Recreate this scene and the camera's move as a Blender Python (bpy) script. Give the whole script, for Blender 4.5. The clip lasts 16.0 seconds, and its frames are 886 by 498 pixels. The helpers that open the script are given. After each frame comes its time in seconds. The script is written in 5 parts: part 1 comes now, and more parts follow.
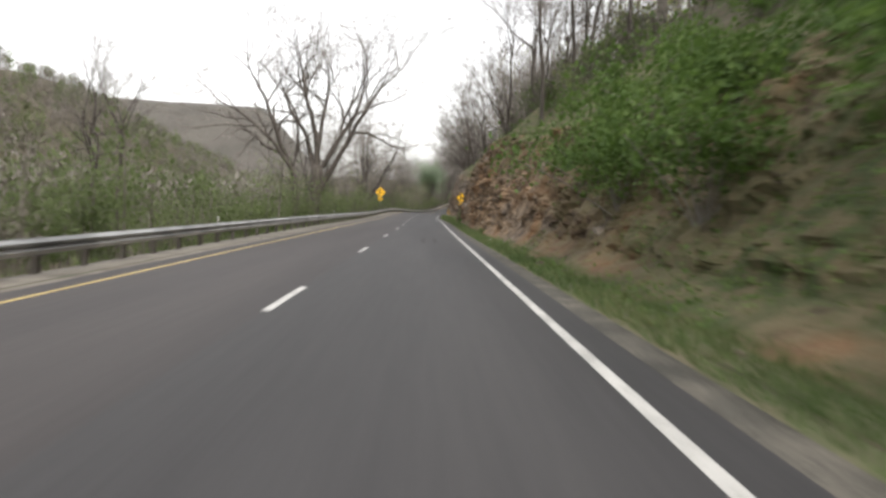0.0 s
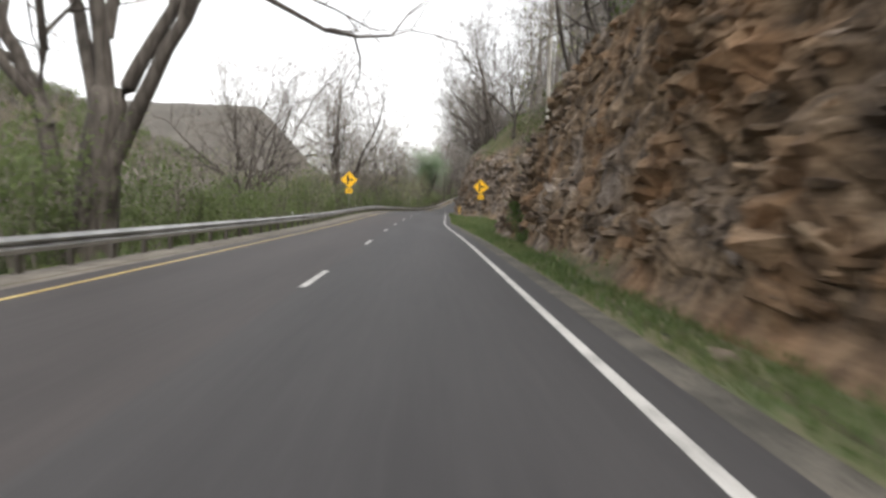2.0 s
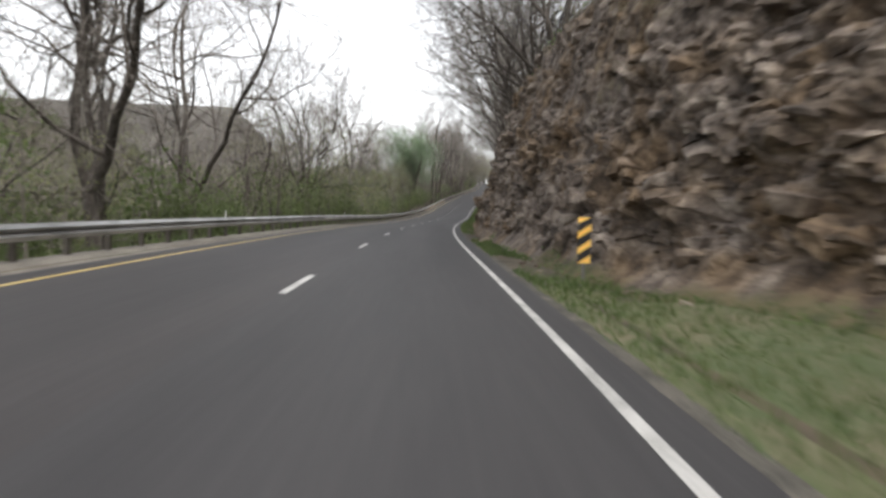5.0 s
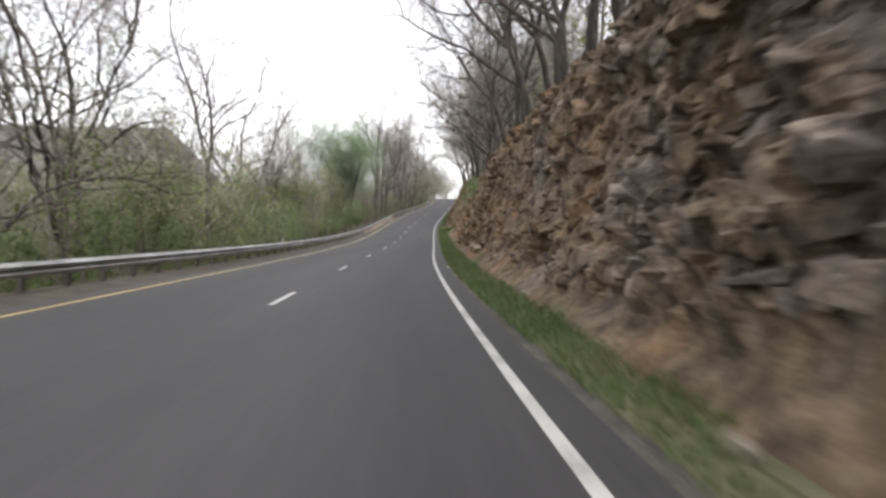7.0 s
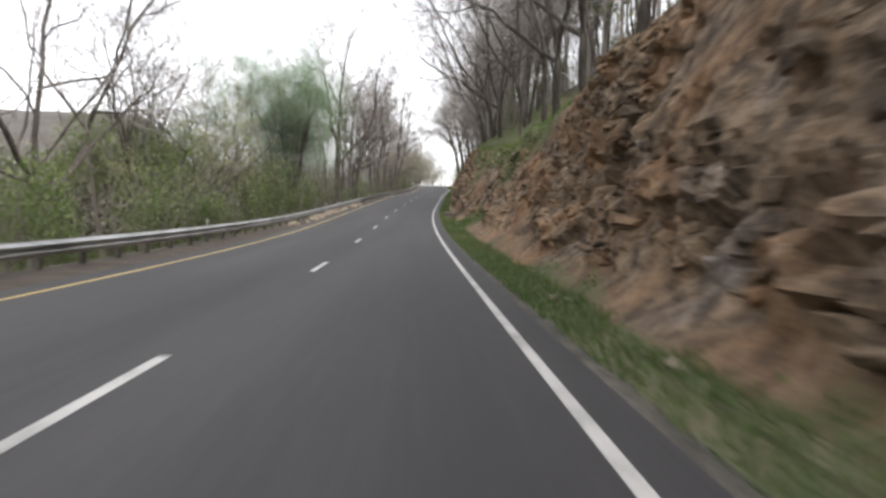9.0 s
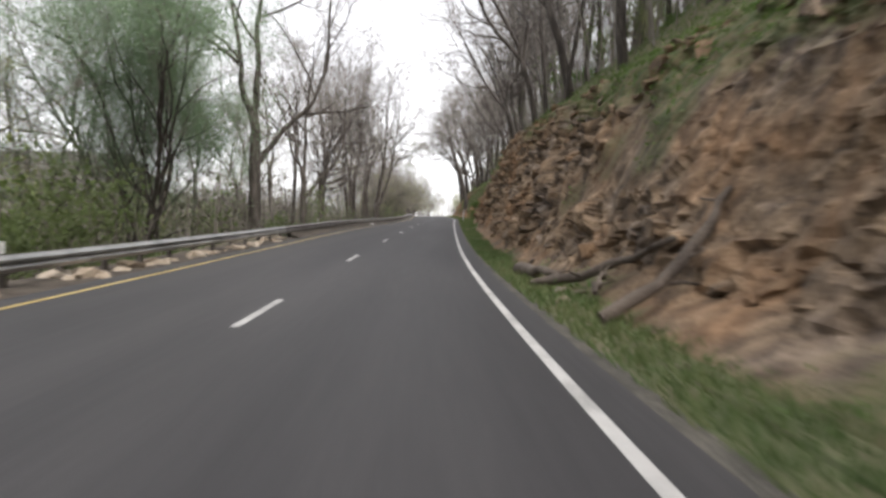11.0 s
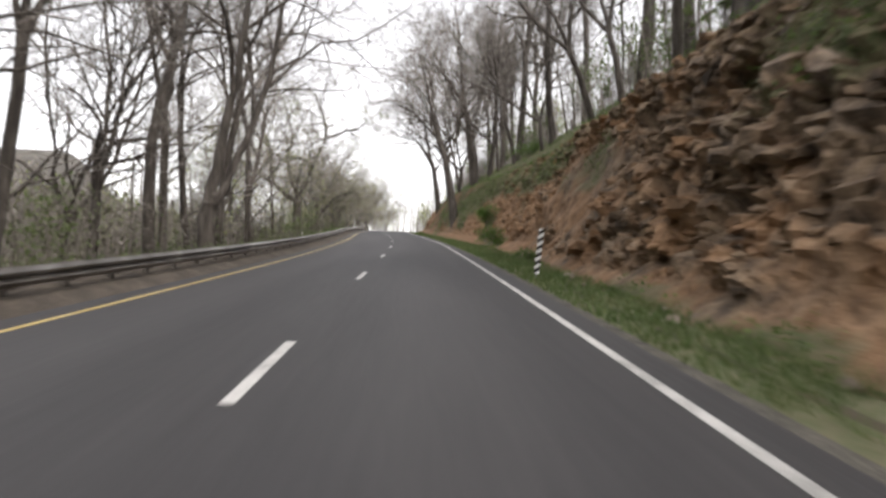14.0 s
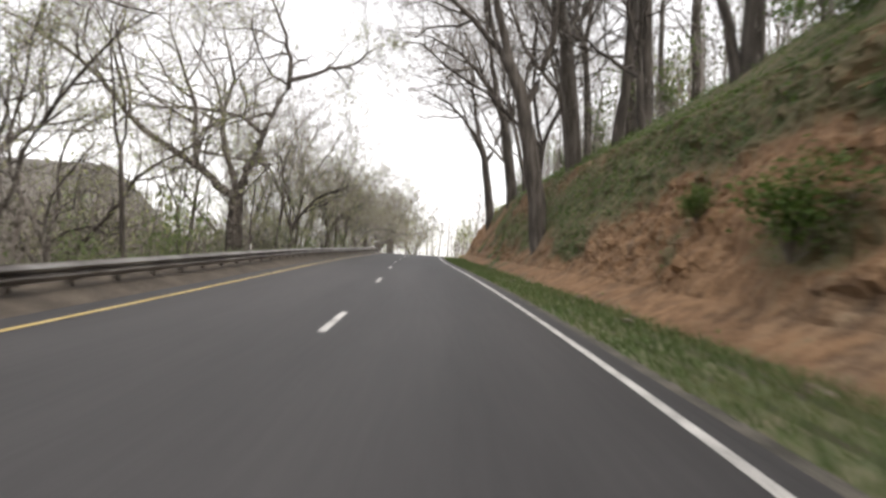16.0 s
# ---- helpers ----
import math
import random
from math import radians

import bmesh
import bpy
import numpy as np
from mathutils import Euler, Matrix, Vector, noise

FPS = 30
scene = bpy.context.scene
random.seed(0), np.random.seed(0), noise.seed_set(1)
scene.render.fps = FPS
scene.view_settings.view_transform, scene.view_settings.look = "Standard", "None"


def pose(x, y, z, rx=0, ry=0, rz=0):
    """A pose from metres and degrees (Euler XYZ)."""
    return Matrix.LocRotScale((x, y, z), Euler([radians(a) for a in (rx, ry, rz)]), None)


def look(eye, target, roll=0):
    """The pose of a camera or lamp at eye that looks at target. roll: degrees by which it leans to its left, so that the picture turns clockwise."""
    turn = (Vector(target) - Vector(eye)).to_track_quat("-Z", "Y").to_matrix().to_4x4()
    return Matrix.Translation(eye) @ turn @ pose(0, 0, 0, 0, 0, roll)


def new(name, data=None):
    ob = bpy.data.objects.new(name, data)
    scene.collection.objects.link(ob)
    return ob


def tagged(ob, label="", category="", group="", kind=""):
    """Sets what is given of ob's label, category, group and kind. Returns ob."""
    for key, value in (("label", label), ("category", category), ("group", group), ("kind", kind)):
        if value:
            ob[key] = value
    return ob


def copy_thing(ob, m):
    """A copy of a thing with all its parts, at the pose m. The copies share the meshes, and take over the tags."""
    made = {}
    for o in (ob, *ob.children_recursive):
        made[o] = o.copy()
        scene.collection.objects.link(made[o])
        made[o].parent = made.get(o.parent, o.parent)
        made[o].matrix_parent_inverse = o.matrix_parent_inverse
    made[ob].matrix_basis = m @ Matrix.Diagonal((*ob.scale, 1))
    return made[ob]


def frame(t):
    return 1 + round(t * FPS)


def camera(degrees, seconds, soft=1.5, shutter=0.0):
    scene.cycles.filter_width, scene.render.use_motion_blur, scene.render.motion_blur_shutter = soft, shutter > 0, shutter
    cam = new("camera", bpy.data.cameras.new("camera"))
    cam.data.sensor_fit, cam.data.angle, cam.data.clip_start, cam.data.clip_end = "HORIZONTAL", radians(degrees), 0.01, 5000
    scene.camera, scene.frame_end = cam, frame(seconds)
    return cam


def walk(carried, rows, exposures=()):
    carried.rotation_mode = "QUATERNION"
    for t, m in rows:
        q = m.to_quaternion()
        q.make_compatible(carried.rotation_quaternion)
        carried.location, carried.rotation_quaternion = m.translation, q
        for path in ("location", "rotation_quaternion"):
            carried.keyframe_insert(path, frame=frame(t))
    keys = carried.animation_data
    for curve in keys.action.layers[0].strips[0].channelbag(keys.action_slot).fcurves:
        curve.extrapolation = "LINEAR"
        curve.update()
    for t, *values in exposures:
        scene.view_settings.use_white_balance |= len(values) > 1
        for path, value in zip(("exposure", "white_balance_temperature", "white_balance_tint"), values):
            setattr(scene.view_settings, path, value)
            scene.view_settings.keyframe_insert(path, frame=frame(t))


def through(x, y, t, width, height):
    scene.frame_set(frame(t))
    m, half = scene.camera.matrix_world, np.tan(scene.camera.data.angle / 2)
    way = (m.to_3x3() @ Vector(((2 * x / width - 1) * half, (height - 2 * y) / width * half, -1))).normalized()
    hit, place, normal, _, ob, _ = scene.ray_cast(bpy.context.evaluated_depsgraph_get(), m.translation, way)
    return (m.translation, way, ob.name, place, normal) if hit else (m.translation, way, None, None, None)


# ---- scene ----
cam = camera(63.2, 16.0, soft=2.9, shutter=0.28)
PATH = [
    (0, (0.008, 0.027, 1.391), (2.833, 19.789, 0.179), 2.92),
    (0.5, (1.473, 12.157, 1.352), (4.102, 31.958, 0.340), 3.14),
    (1, (2.742, 23.773, 1.241), (5.752, 43.519, 0.235), 3.58),
    (1.5, (4.074, 34.889, 1.113), (7.091, 54.637, 0.150), 2.94),
    (2, (5.473, 46.041, 1.073), (8.278, 65.801, -0.229), 1.63),
    (2.5, (6.925, 57.963, 0.995), (9.896, 77.698, -0.301), 2.44),
    (3, (8.454, 70.466, 0.940), (11.262, 90.253, 0.171), 1.62),
    (3.2, (9.005, 75.440, 0.955), (11.794, 95.222, 0.006), 1.48),
    (3.7, (10.392, 87.869, 0.934), (13.276, 107.633, -0.098), 1.39),
    (4.2, (11.891, 100.254, 0.655), (15.133, 119.958, -0.461), 1.30),
    (4.7, (13.619, 112.457, 0.797), (17.092, 132.117, -0.403), 1.21),
    (5.3, (15.569, 126.864, 0.854), (18.606, 146.589, -0.446), 1.10),
    (5.5, (16.141, 131.600, 0.808), (19.371, 151.271, -0.805), 0.78),
    (6, (17.797, 143.172, 0.680), (21.806, 162.706, -0.859), -0.01),
    (6.5, (19.631, 153.935, 0.636), (24.239, 173.383, -0.095), -0.64),
    (7, (21.690, 164.793, 0.540), (26.387, 184.222, -0.126), -0.19),
    (7.5, (23.735, 175.796, 0.344), (28.789, 195.117, -0.713), -0.36),
    (8, (25.994, 187.010, 0.275), (30.971, 206.326, -1.176), -0.23),
    (8.2, (26.921, 191.558, 0.235), (31.885, 210.886, -1.104), 0.30),
    (8.7, (29.283, 202.928, 0.208), (34.380, 222.240, -0.825), 0.44),
    (9.2, (31.721, 214.184, 0.192), (36.987, 233.465, -0.535), 0.57),
    (9.7, (34.192, 225.226, 0.276), (39.467, 244.514, -0.145), 0.71),
    (10.3, (37.046, 238.095, 0.505), (42.347, 257.379, 0.452), 0.87),
    (10.5, (37.999, 242.266, 0.643), (43.265, 261.560, 0.546), 0.61),
    (11, (40.439, 252.453, 1.041), (45.811, 271.717, 1.133), -0.55),
    (11.5, (42.850, 262.749, 1.538), (48.590, 281.896, 2.204), 0.50),
    (12, (45.398, 273.089, 2.118), (51.171, 292.200, 3.328), 1.18),
    (12.5, (48.042, 283.541, 2.719), (53.944, 302.614, 3.893), 0.18),
    (13, (50.807, 293.897, 3.395), (56.707, 312.955, 4.796), 0.06),
    (13.5, (53.759, 304.459, 4.100), (59.833, 323.478, 5.269), 0.12),
    (14, (56.562, 314.525, 4.808), (63.071, 333.430, 5.274), 1.10),
    (14.5, (59.808, 324.856, 5.404), (65.945, 343.891, 5.606), 2.02),
    (15, (63.192, 335.804, 6.064), (69.308, 354.842, 6.447), 3.08),
    (15.5, (66.269, 346.150, 6.641), (72.291, 365.215, 7.166), 3.09),
    (16, (69.356, 356.669, 7.236), (74.830, 375.877, 8.276), 2.70),
]
EXPOSURES = [(0.0, 1.18, 6700, 10), (3.0, 1.18, 6600, 10), (5.5, 1.08, 6500, 10), (6.5, 1.48, 6500, 10.5), (8.0, 1.54, 6450, 11.5), (10.5, 1.30, 6550, 12), (12.0, 1.38, 6600, 12.5), (13.0, 1.38, 6600, 12.5), (14.5, 1.28, 6700, 12.5), (15.0, 1.20, 6750, 12.5), (16.0, 1.34, 6800, 12)]
walk(cam, [(t, look(eye, target, roll)) for t, eye, target, roll in PATH], EXPOSURES)

# ---- light ----
world = bpy.data.worlds.new("overcast")
scene.world = world
world.use_nodes = True
wn, wl = world.node_tree.nodes, world.node_tree.links
sky = wn.new("ShaderNodeTexSky")
sky.sky_type = "NISHITA"
sky.sun_disc = False
sky.sun_elevation, sky.sun_rotation = radians(57), radians(152)
sky.air_density, sky.dust_density, sky.ozone_density = 1.0, 2.0, 1.0
cloud = wn.new("ShaderNodeHueSaturation")
cloud.inputs["Saturation"].default_value = 0.12
wl.new(sky.outputs["Color"], cloud.inputs["Color"])
wl.new(cloud.outputs["Color"], wn["Background"].inputs["Color"])
wn["Background"].inputs["Strength"].default_value = 0.15
sun = new("sun", bpy.data.lights.new("sun", "SUN"))
sun.data.energy, sun.data.angle, sun.data.color = 0.9, radians(30), (1.0, 0.96, 0.9)
sun.matrix_world = look((14, -27, 48), (0, 0, 0))

# ---- road line: centre dashes, one knot every 25 m from -50 m ----
ROAD_X = [-7.89, -4.92, -1.95, 1.02, 3.98, 6.82, 9.65, 13.23, 16.72, 20.85, 25.77, 31.33, 36.87, 42.83, 49.58, 56.55, 63.74, 70.62, 76.58, 82.46, 88.85]
ROAD_Y = [-49.40, -24.58, 0.25, 25.07, 49.89, 74.73, 99.56, 124.30, 149.05, 173.70, 198.21, 222.58, 246.95, 271.20, 295.22, 319.18, 343.09, 367.08, 391.31, 415.56, 439.69]
ROAD_Z = [0.31, 0.16, 0.01, -0.14, -0.30, -0.41, -0.54, -0.45, -0.60, -0.86, -1.09, -1.05, -0.49, 0.70, 2.19, 3.71, 5.09, 6.55, 8.04, 9.40, 10.79]
ROAD_BANK = [-4.7, -3.5, -2.3, -1.0, -0.1, -0.6, 0.4, 2.2, 1.9, 1.6, 0.9, 1.3, 1.4, 1.9, 2.3, -0.0, -0.6, 0.8, 0.9, 0.7, 0.6]
KNOTS = -50.0 + 25.0 * np.arange(len(ROAD_X))
LANE = 3.47


def natural(values):
    """Second derivatives of the natural cubic spline through the knots."""
    n, v = len(values), np.array(values, float)
    a, b = np.eye(n), np.zeros(n)
    for i in range(1, n - 1):
        a[i, i - 1:i + 2] = 25 / 6, 100 / 6, 25 / 6
        b[i] = (v[i + 1] - 2 * v[i] + v[i - 1]) / 25
    return v, np.linalg.solve(a, b)


CURVES = [natural(v) for v in (ROAD_X, ROAD_Y, ROAD_Z, ROAD_BANK)]


def along(curve, s):
    """Value and slope of a road curve at s; straight beyond its ends."""
    v, m = curve
    c = np.clip(s, KNOTS[0], KNOTS[-1])
    i = np.clip(((c - KNOTS[0]) // 25).astype(int), 0, len(v) - 2)
    a, b = KNOTS[i + 1] - c, c - KNOTS[i]
    y = m[i] * (a ** 3 / 150 - 25 * a / 6) + m[i + 1] * (b ** 3 / 150 - 25 * b / 6) + (v[i] * a + v[i + 1] * b) / 25
    d = m[i] * (25 / 6 - a * a / 50) + m[i + 1] * (b * b / 50 - 25 / 6) + (v[i + 1] - v[i]) / 25
    return y + d * (s - c), d


def at(s, u, h=0.0):
    """World places from metres along the road, to its right, and above its surface."""
    s, u, h = np.broadcast_arrays(np.asarray(s, float), np.asarray(u, float), np.asarray(h, float))
    (x, dx), (y, dy), (z, dz) = (along(c, s) for c in CURVES[:3])
    over = np.maximum(s - 440, 0)
    z = z - np.where(over > 0, (dz + 0.02) * np.maximum(over - 15, 0), 0)
    bank = np.clip(along(CURVES[3], np.clip(s, -50, 450))[0], -2.5, 3)
    n = np.hypot(dx, dy)
    rx, ry = dy / n, -dx / n
    fade = np.clip((12 - np.abs(u)) / 6, 0, 1)
    lift = -u * np.tan(np.radians(bank)) * fade
    return np.stack([x + rx * u, y + ry * u, z + h + lift], -1)


def heading(s):
    """The road's turn about z, in degrees, for things that face along it."""
    dx, dy = along(CURVES[0], np.float64(s))[1], along(CURVES[1], np.float64(s))[1]
    return math.degrees(math.atan2(-dx, dy))


# ---- numeric noise ----
def hashed(*ints):
    h = np.zeros(np.broadcast(*ints).shape, np.uint32)
    for k, i in enumerate(ints):
        h = (h ^ (i.astype(np.int64).astype(np.uint32) * np.uint32((374761393, 668265263, 2246822519, 3266489917)[k]))) * np.uint32(2654435761)
        h ^= h >> np.uint32(15)
    h = h * np.uint32(2246822519)
    h ^= h >> np.uint32(13)
    return (h & np.uint32(0xFFFFFF)).astype(float) / 0xFFFFFF


def smooth_noise(x, y, seed=0):
    """Value noise from 0 to 1."""
    xi, yi = np.floor(x), np.floor(y)
    fx, fy = x - xi, y - yi
    fx, fy = fx * fx * (3 - 2 * fx), fy * fy * (3 - 2 * fy)
    k = np.full_like(xi, seed)
    v = [hashed(xi + i, yi + j, k) for j in (0, 1) for i in (0, 1)]
    return (v[0] * (1 - fx) + v[1] * fx) * (1 - fy) + (v[2] * (1 - fx) + v[3] * fx) * fy


def fractal(x, y, seed=0, octaves=4):
    return sum(smooth_noise(x * 2 ** o, y * 2 ** o, seed + o) * 0.5 ** o for o in range(octaves)) / (2 - 0.5 ** (octaves - 1))


def cell_noise(x, y, seed=0):
    """A value for the nearest of scattered points, and how much farther the second nearest is."""
    xi, yi = np.floor(x), np.floor(y)
    best, second, value = np.full(x.shape, 9.0), np.full(x.shape, 9.0), np.zeros(x.shape)
    k = np.full_like(xi, seed)
    for j in (-1, 0, 1):
        for i in (-1, 0, 1):
            cx, cy = xi + i, yi + j
            d = np.hypot(cx + hashed(cx, cy, k) - x, cy + hashed(cx, cy, k + 7) - y)
            nearer = d < best
            second = np.where(nearer, best, np.minimum(second, d))
            value = np.where(nearer, hashed(cx, cy, k + 13), value)
            best = np.where(nearer, d, best)
    return value, second - best


# ---- meshes ----
def mesh_of(name, verts, faces, materials, smooth=False, slots=None):
    """A mesh from arrays of places and of faces that all have the same number of corners."""
    me = bpy.data.meshes.new(name)
    verts, faces = np.asarray(verts, np.float32), np.asarray(faces, np.int32)
    me.vertices.add(len(verts))
    me.vertices.foreach_set("co", verts.ravel())
    me.loops.add(faces.size)
    me.loops.foreach_set("vertex_index", faces.ravel())
    me.polygons.add(len(faces))
    me.polygons.foreach_set("loop_start", np.arange(len(faces), dtype=np.int32) * faces.shape[1])
    if slots is not None:
        me.polygons.foreach_set("material_index", np.asarray(slots, np.int32))
    me.polygons.foreach_set("use_smooth", np.full(len(faces), smooth))
    me.update(calc_edges=True)
    for m in materials if isinstance(materials, (list, tuple)) else [materials]:
        me.materials.append(m)
    return me


def grid_faces(rows, cols):
    i = np.arange(rows * cols).reshape(rows, cols)
    return np.stack([i[:-1, :-1], i[:-1, 1:], i[1:, 1:], i[1:, :-1]], -1).reshape(-1, 4)


def under(name, me, parent, label=""):
    """Links a mesh as one part under a thing or a part."""
    ob = new(name, me)
    ob.parent = parent
    return tagged(ob, label)


def part(name, bm, material, parent, label="", smooth=False):
    me = bpy.data.meshes.new(name)
    bm.to_mesh(me)
    bm.free()
    for p in me.polygons:
        p.use_smooth = smooth
    me.materials.append(material)
    return under(name, me, parent, label)


def thing(name, m, label, category, group="", kind=""):
    ob = new(name)
    ob.matrix_basis = m
    return tagged(ob, label, category, group, kind)


def box(bm, size, centre=(0, 0, 0), bevel=0.0, turn=None):
    m = Matrix.Translation(centre) @ (turn or Matrix()) @ Matrix.Diagonal((*size, 1))
    made = bmesh.ops.create_cube(bm, size=1, matrix=m)["verts"]
    if bevel:
        edges = {e for v in made for e in v.link_edges}
        bmesh.ops.bevel(bm, geom=list(edges), offset=bevel, segments=1, affect="EDGES")


# ---- materials ----
def material(name, colours, scale=1.0, rough=0.9, bump=0.3, detail=6.0, metal=0.0, by_object=0.0, by_island=0.0, stretch=(1, 1, 1), grain=0.0, coords="Object", gloss=0.5):
    """A surface whose colours mix by noise at two scales, with fine relief."""
    m = bpy.data.materials.new(name)
    m.use_nodes = True
    n, l = m.node_tree.nodes, m.node_tree.links
    shade = n["Principled BSDF"]
    shade.inputs["Roughness"].default_value, shade.inputs["Metallic"].default_value = rough, metal
    shade.inputs["Specular IOR Level"].default_value = gloss
    where, mapping = n.new("ShaderNodeTexCoord"), n.new("ShaderNodeMapping")
    mapping.inputs["Scale"].default_value = stretch
    l.new(where.outputs[coords], mapping.inputs["Vector"])
    coarse, fine = n.new("ShaderNodeTexNoise"), n.new("ShaderNodeTexNoise")
    coarse.inputs["Scale"].default_value, coarse.inputs["Detail"].default_value = scale, detail
    fine.inputs["Scale"].default_value, fine.inputs["Detail"].default_value = scale * 14, 4
    ramp = n.new("ShaderNodeValToRGB")
    spots = np.linspace(0.3, 0.7, len(colours))
    for k, c in enumerate(colours):
        e = ramp.color_ramp.elements[k] if k < 2 else ramp.color_ramp.elements.new(1)
        e.position, e.color = spots[k], (*c, 1)
    for k, c in enumerate(colours):
        ramp.color_ramp.elements[k].position, ramp.color_ramp.elements[k].color = spots[k], (*c, 1)
    blend = n.new("ShaderNodeMath")
    blend.operation = "MULTIPLY_ADD"
    blend.inputs[1].default_value = 0.35 + grain
    half = n.new("ShaderNodeMath")
    half.operation = "MULTIPLY_ADD"
    half.inputs[1].default_value, half.inputs[2].default_value = 1.0, -(0.35 + grain) / 2
    for t in (coarse, fine):
        l.new(mapping.outputs["Vector"], t.inputs["Vector"])
    l.new(fine.outputs["Fac"], blend.inputs[0])
    l.new(coarse.outputs["Fac"], half.inputs[0])
    l.new(half.outputs["Value"], blend.inputs[2])
    last = blend.outputs["Value"]
    for amount, source in ((by_object, "ShaderNodeObjectInfo"), (by_island, "ShaderNodeNewGeometry")):
        if amount:
            info, add = n.new(source), n.new("ShaderNodeMath")
            add.operation = "MULTIPLY_ADD"
            add.inputs[1].default_value = amount
            shift = n.new("ShaderNodeMath")
            shift.inputs[1].default_value = -amount / 2
            l.new(last, shift.inputs[0])
            l.new(info.outputs["Random" if amount == by_object and source == "ShaderNodeObjectInfo" else "Random Per Island"], add.inputs[0])
            l.new(shift.outputs["Value"], add.inputs[2])
            last = add.outputs["Value"]
    l.new(last, ramp.inputs["Fac"])
    l.new(ramp.outputs["Color"], shade.inputs["Base Color"])
    if bump:
        b = n.new("ShaderNodeBump")
        b.inputs["Strength"].default_value, b.inputs["Distance"].default_value = bump, 0.02
        l.new(fine.outputs["Fac"], b.inputs["Height"])
        l.new(b.outputs["Normal"], shade.inputs["Normal"])
    return m


def leafy(name, colours, through=0.48, **more):
    """Thin leaves: part of the light passes through them."""
    m = material(name, colours, rough=0.7, bump=0, **more)
    n, l = m.node_tree.nodes, m.node_tree.links
    thin, mix = n.new("ShaderNodeBsdfTranslucent"), n.new("ShaderNodeMixShader")
    mix.inputs["Fac"].default_value = through
    colour = n["Principled BSDF"].inputs["Base Color"].links[0].from_socket
    l.new(colour, thin.inputs["Color"])
    l.new(n["Principled BSDF"].outputs["BSDF"], mix.inputs[1])
    l.new(thin.outputs["BSDF"], mix.inputs[2])
    l.new(mix.outputs["Shader"], n["Material Output"].inputs["Surface"])
    return m


ASPHALT = material("asphalt", [(0.037, 0.0358, 0.0374), (0.047, 0.0453, 0.0470), (0.058, 0.0555, 0.0568)], scale=0.35, detail=2.5, rough=0.66, bump=0.3, grain=0.0, coords="UV", stretch=(1.8, 0.10, 1), gloss=0.27)
WHITE_PAINT = material("white_paint", [(0.28, 0.275, 0.262), (0.47, 0.462, 0.445), (0.56, 0.55, 0.53)], scale=1.4, rough=0.6, bump=0.2, grain=0.3)
YELLOW_PAINT = material("yellow_paint", [(0.38, 0.275, 0.085), (0.50, 0.37, 0.125), (0.56, 0.435, 0.18)], scale=0.8, rough=0.5, bump=0.2, grain=0.3)
GRIT = material("verge_grit", [(0.045, 0.042, 0.036), (0.08, 0.074, 0.062), (0.14, 0.125, 0.105)], scale=1.5, bump=0.8, grain=0.6)
DIRT = material("brown_dirt", [(0.045, 0.040, 0.024), (0.075, 0.060, 0.042), (0.12, 0.096, 0.068)], scale=1.1, bump=0.8, grain=0.5)
GRAVEL = material("gravel", [(0.10, 0.088, 0.075), (0.16, 0.145, 0.122), (0.22, 0.20, 0.17)], scale=1.2, bump=0.8, grain=0.5)
LITTER_SOIL = material("forest_floor", [(0.042, 0.052, 0.018), (0.064, 0.054, 0.034), (0.10, 0.078, 0.05), (0.06, 0.072, 0.025)], scale=0.12, bump=0.9, grain=0.4)
DARK_GRAVEL = material("dark_gravel", [(0.034, 0.026, 0.019), (0.056, 0.044, 0.033), (0.092, 0.074, 0.056)], scale=1.2, bump=0.8, grain=0.5)
GRASS_SOIL = material("grassy_soil", [(0.075, 0.098, 0.040), (0.115, 0.116, 0.060), (0.165, 0.140, 0.090)], scale=0.5, bump=0.8, grain=0.4)
GRASS = leafy("grass", [(0.085, 0.135, 0.045), (0.125, 0.18, 0.062), (0.18, 0.20, 0.088)], scale=0.4, by_island=0.35)
BARK = material("bark", [(0.034, 0.028, 0.023), (0.068, 0.057, 0.048), (0.125, 0.108, 0.093)], scale=1.6, bump=0.9, stretch=(3, 3, 0.5), by_object=0.2)
TWIG = material("twig", [(0.145, 0.126, 0.110), (0.198, 0.176, 0.157), (0.262, 0.237, 0.214)], scale=0.6, bump=0.0, by_object=0.3)
PALE_BARK = material("pale_bark", [(0.20, 0.18, 0.15), (0.48, 0.45, 0.40), (0.62, 0.59, 0.54)], scale=1.3, bump=0.5, stretch=(1.5, 1.5, 0.6))
BRUSH_TWIG = material("brush_twig", [(0.085, 0.074, 0.060), (0.125, 0.110, 0.092), (0.175, 0.155, 0.13)], scale=0.2, bump=0.0)
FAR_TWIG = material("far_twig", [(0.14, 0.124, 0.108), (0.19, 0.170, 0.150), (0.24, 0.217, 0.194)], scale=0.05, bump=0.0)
FAR_WOODS = material("mountain_woods", [(0.066, 0.061, 0.052), (0.084, 0.076, 0.067), (0.102, 0.094, 0.080)], scale=0.012, bump=0.0, grain=0.06)
BUDS = leafy("bud_leaves", [(0.21, 0.245, 0.095), (0.29, 0.32, 0.14), (0.38, 0.39, 0.19)], scale=0.5, by_island=0.4)
BRUSH_LEAVES = leafy("brush_leaves", [(0.112, 0.146, 0.058), (0.138, 0.178, 0.072), (0.172, 0.210, 0.090)], scale=0.08, by_island=0.3, through=0.6)
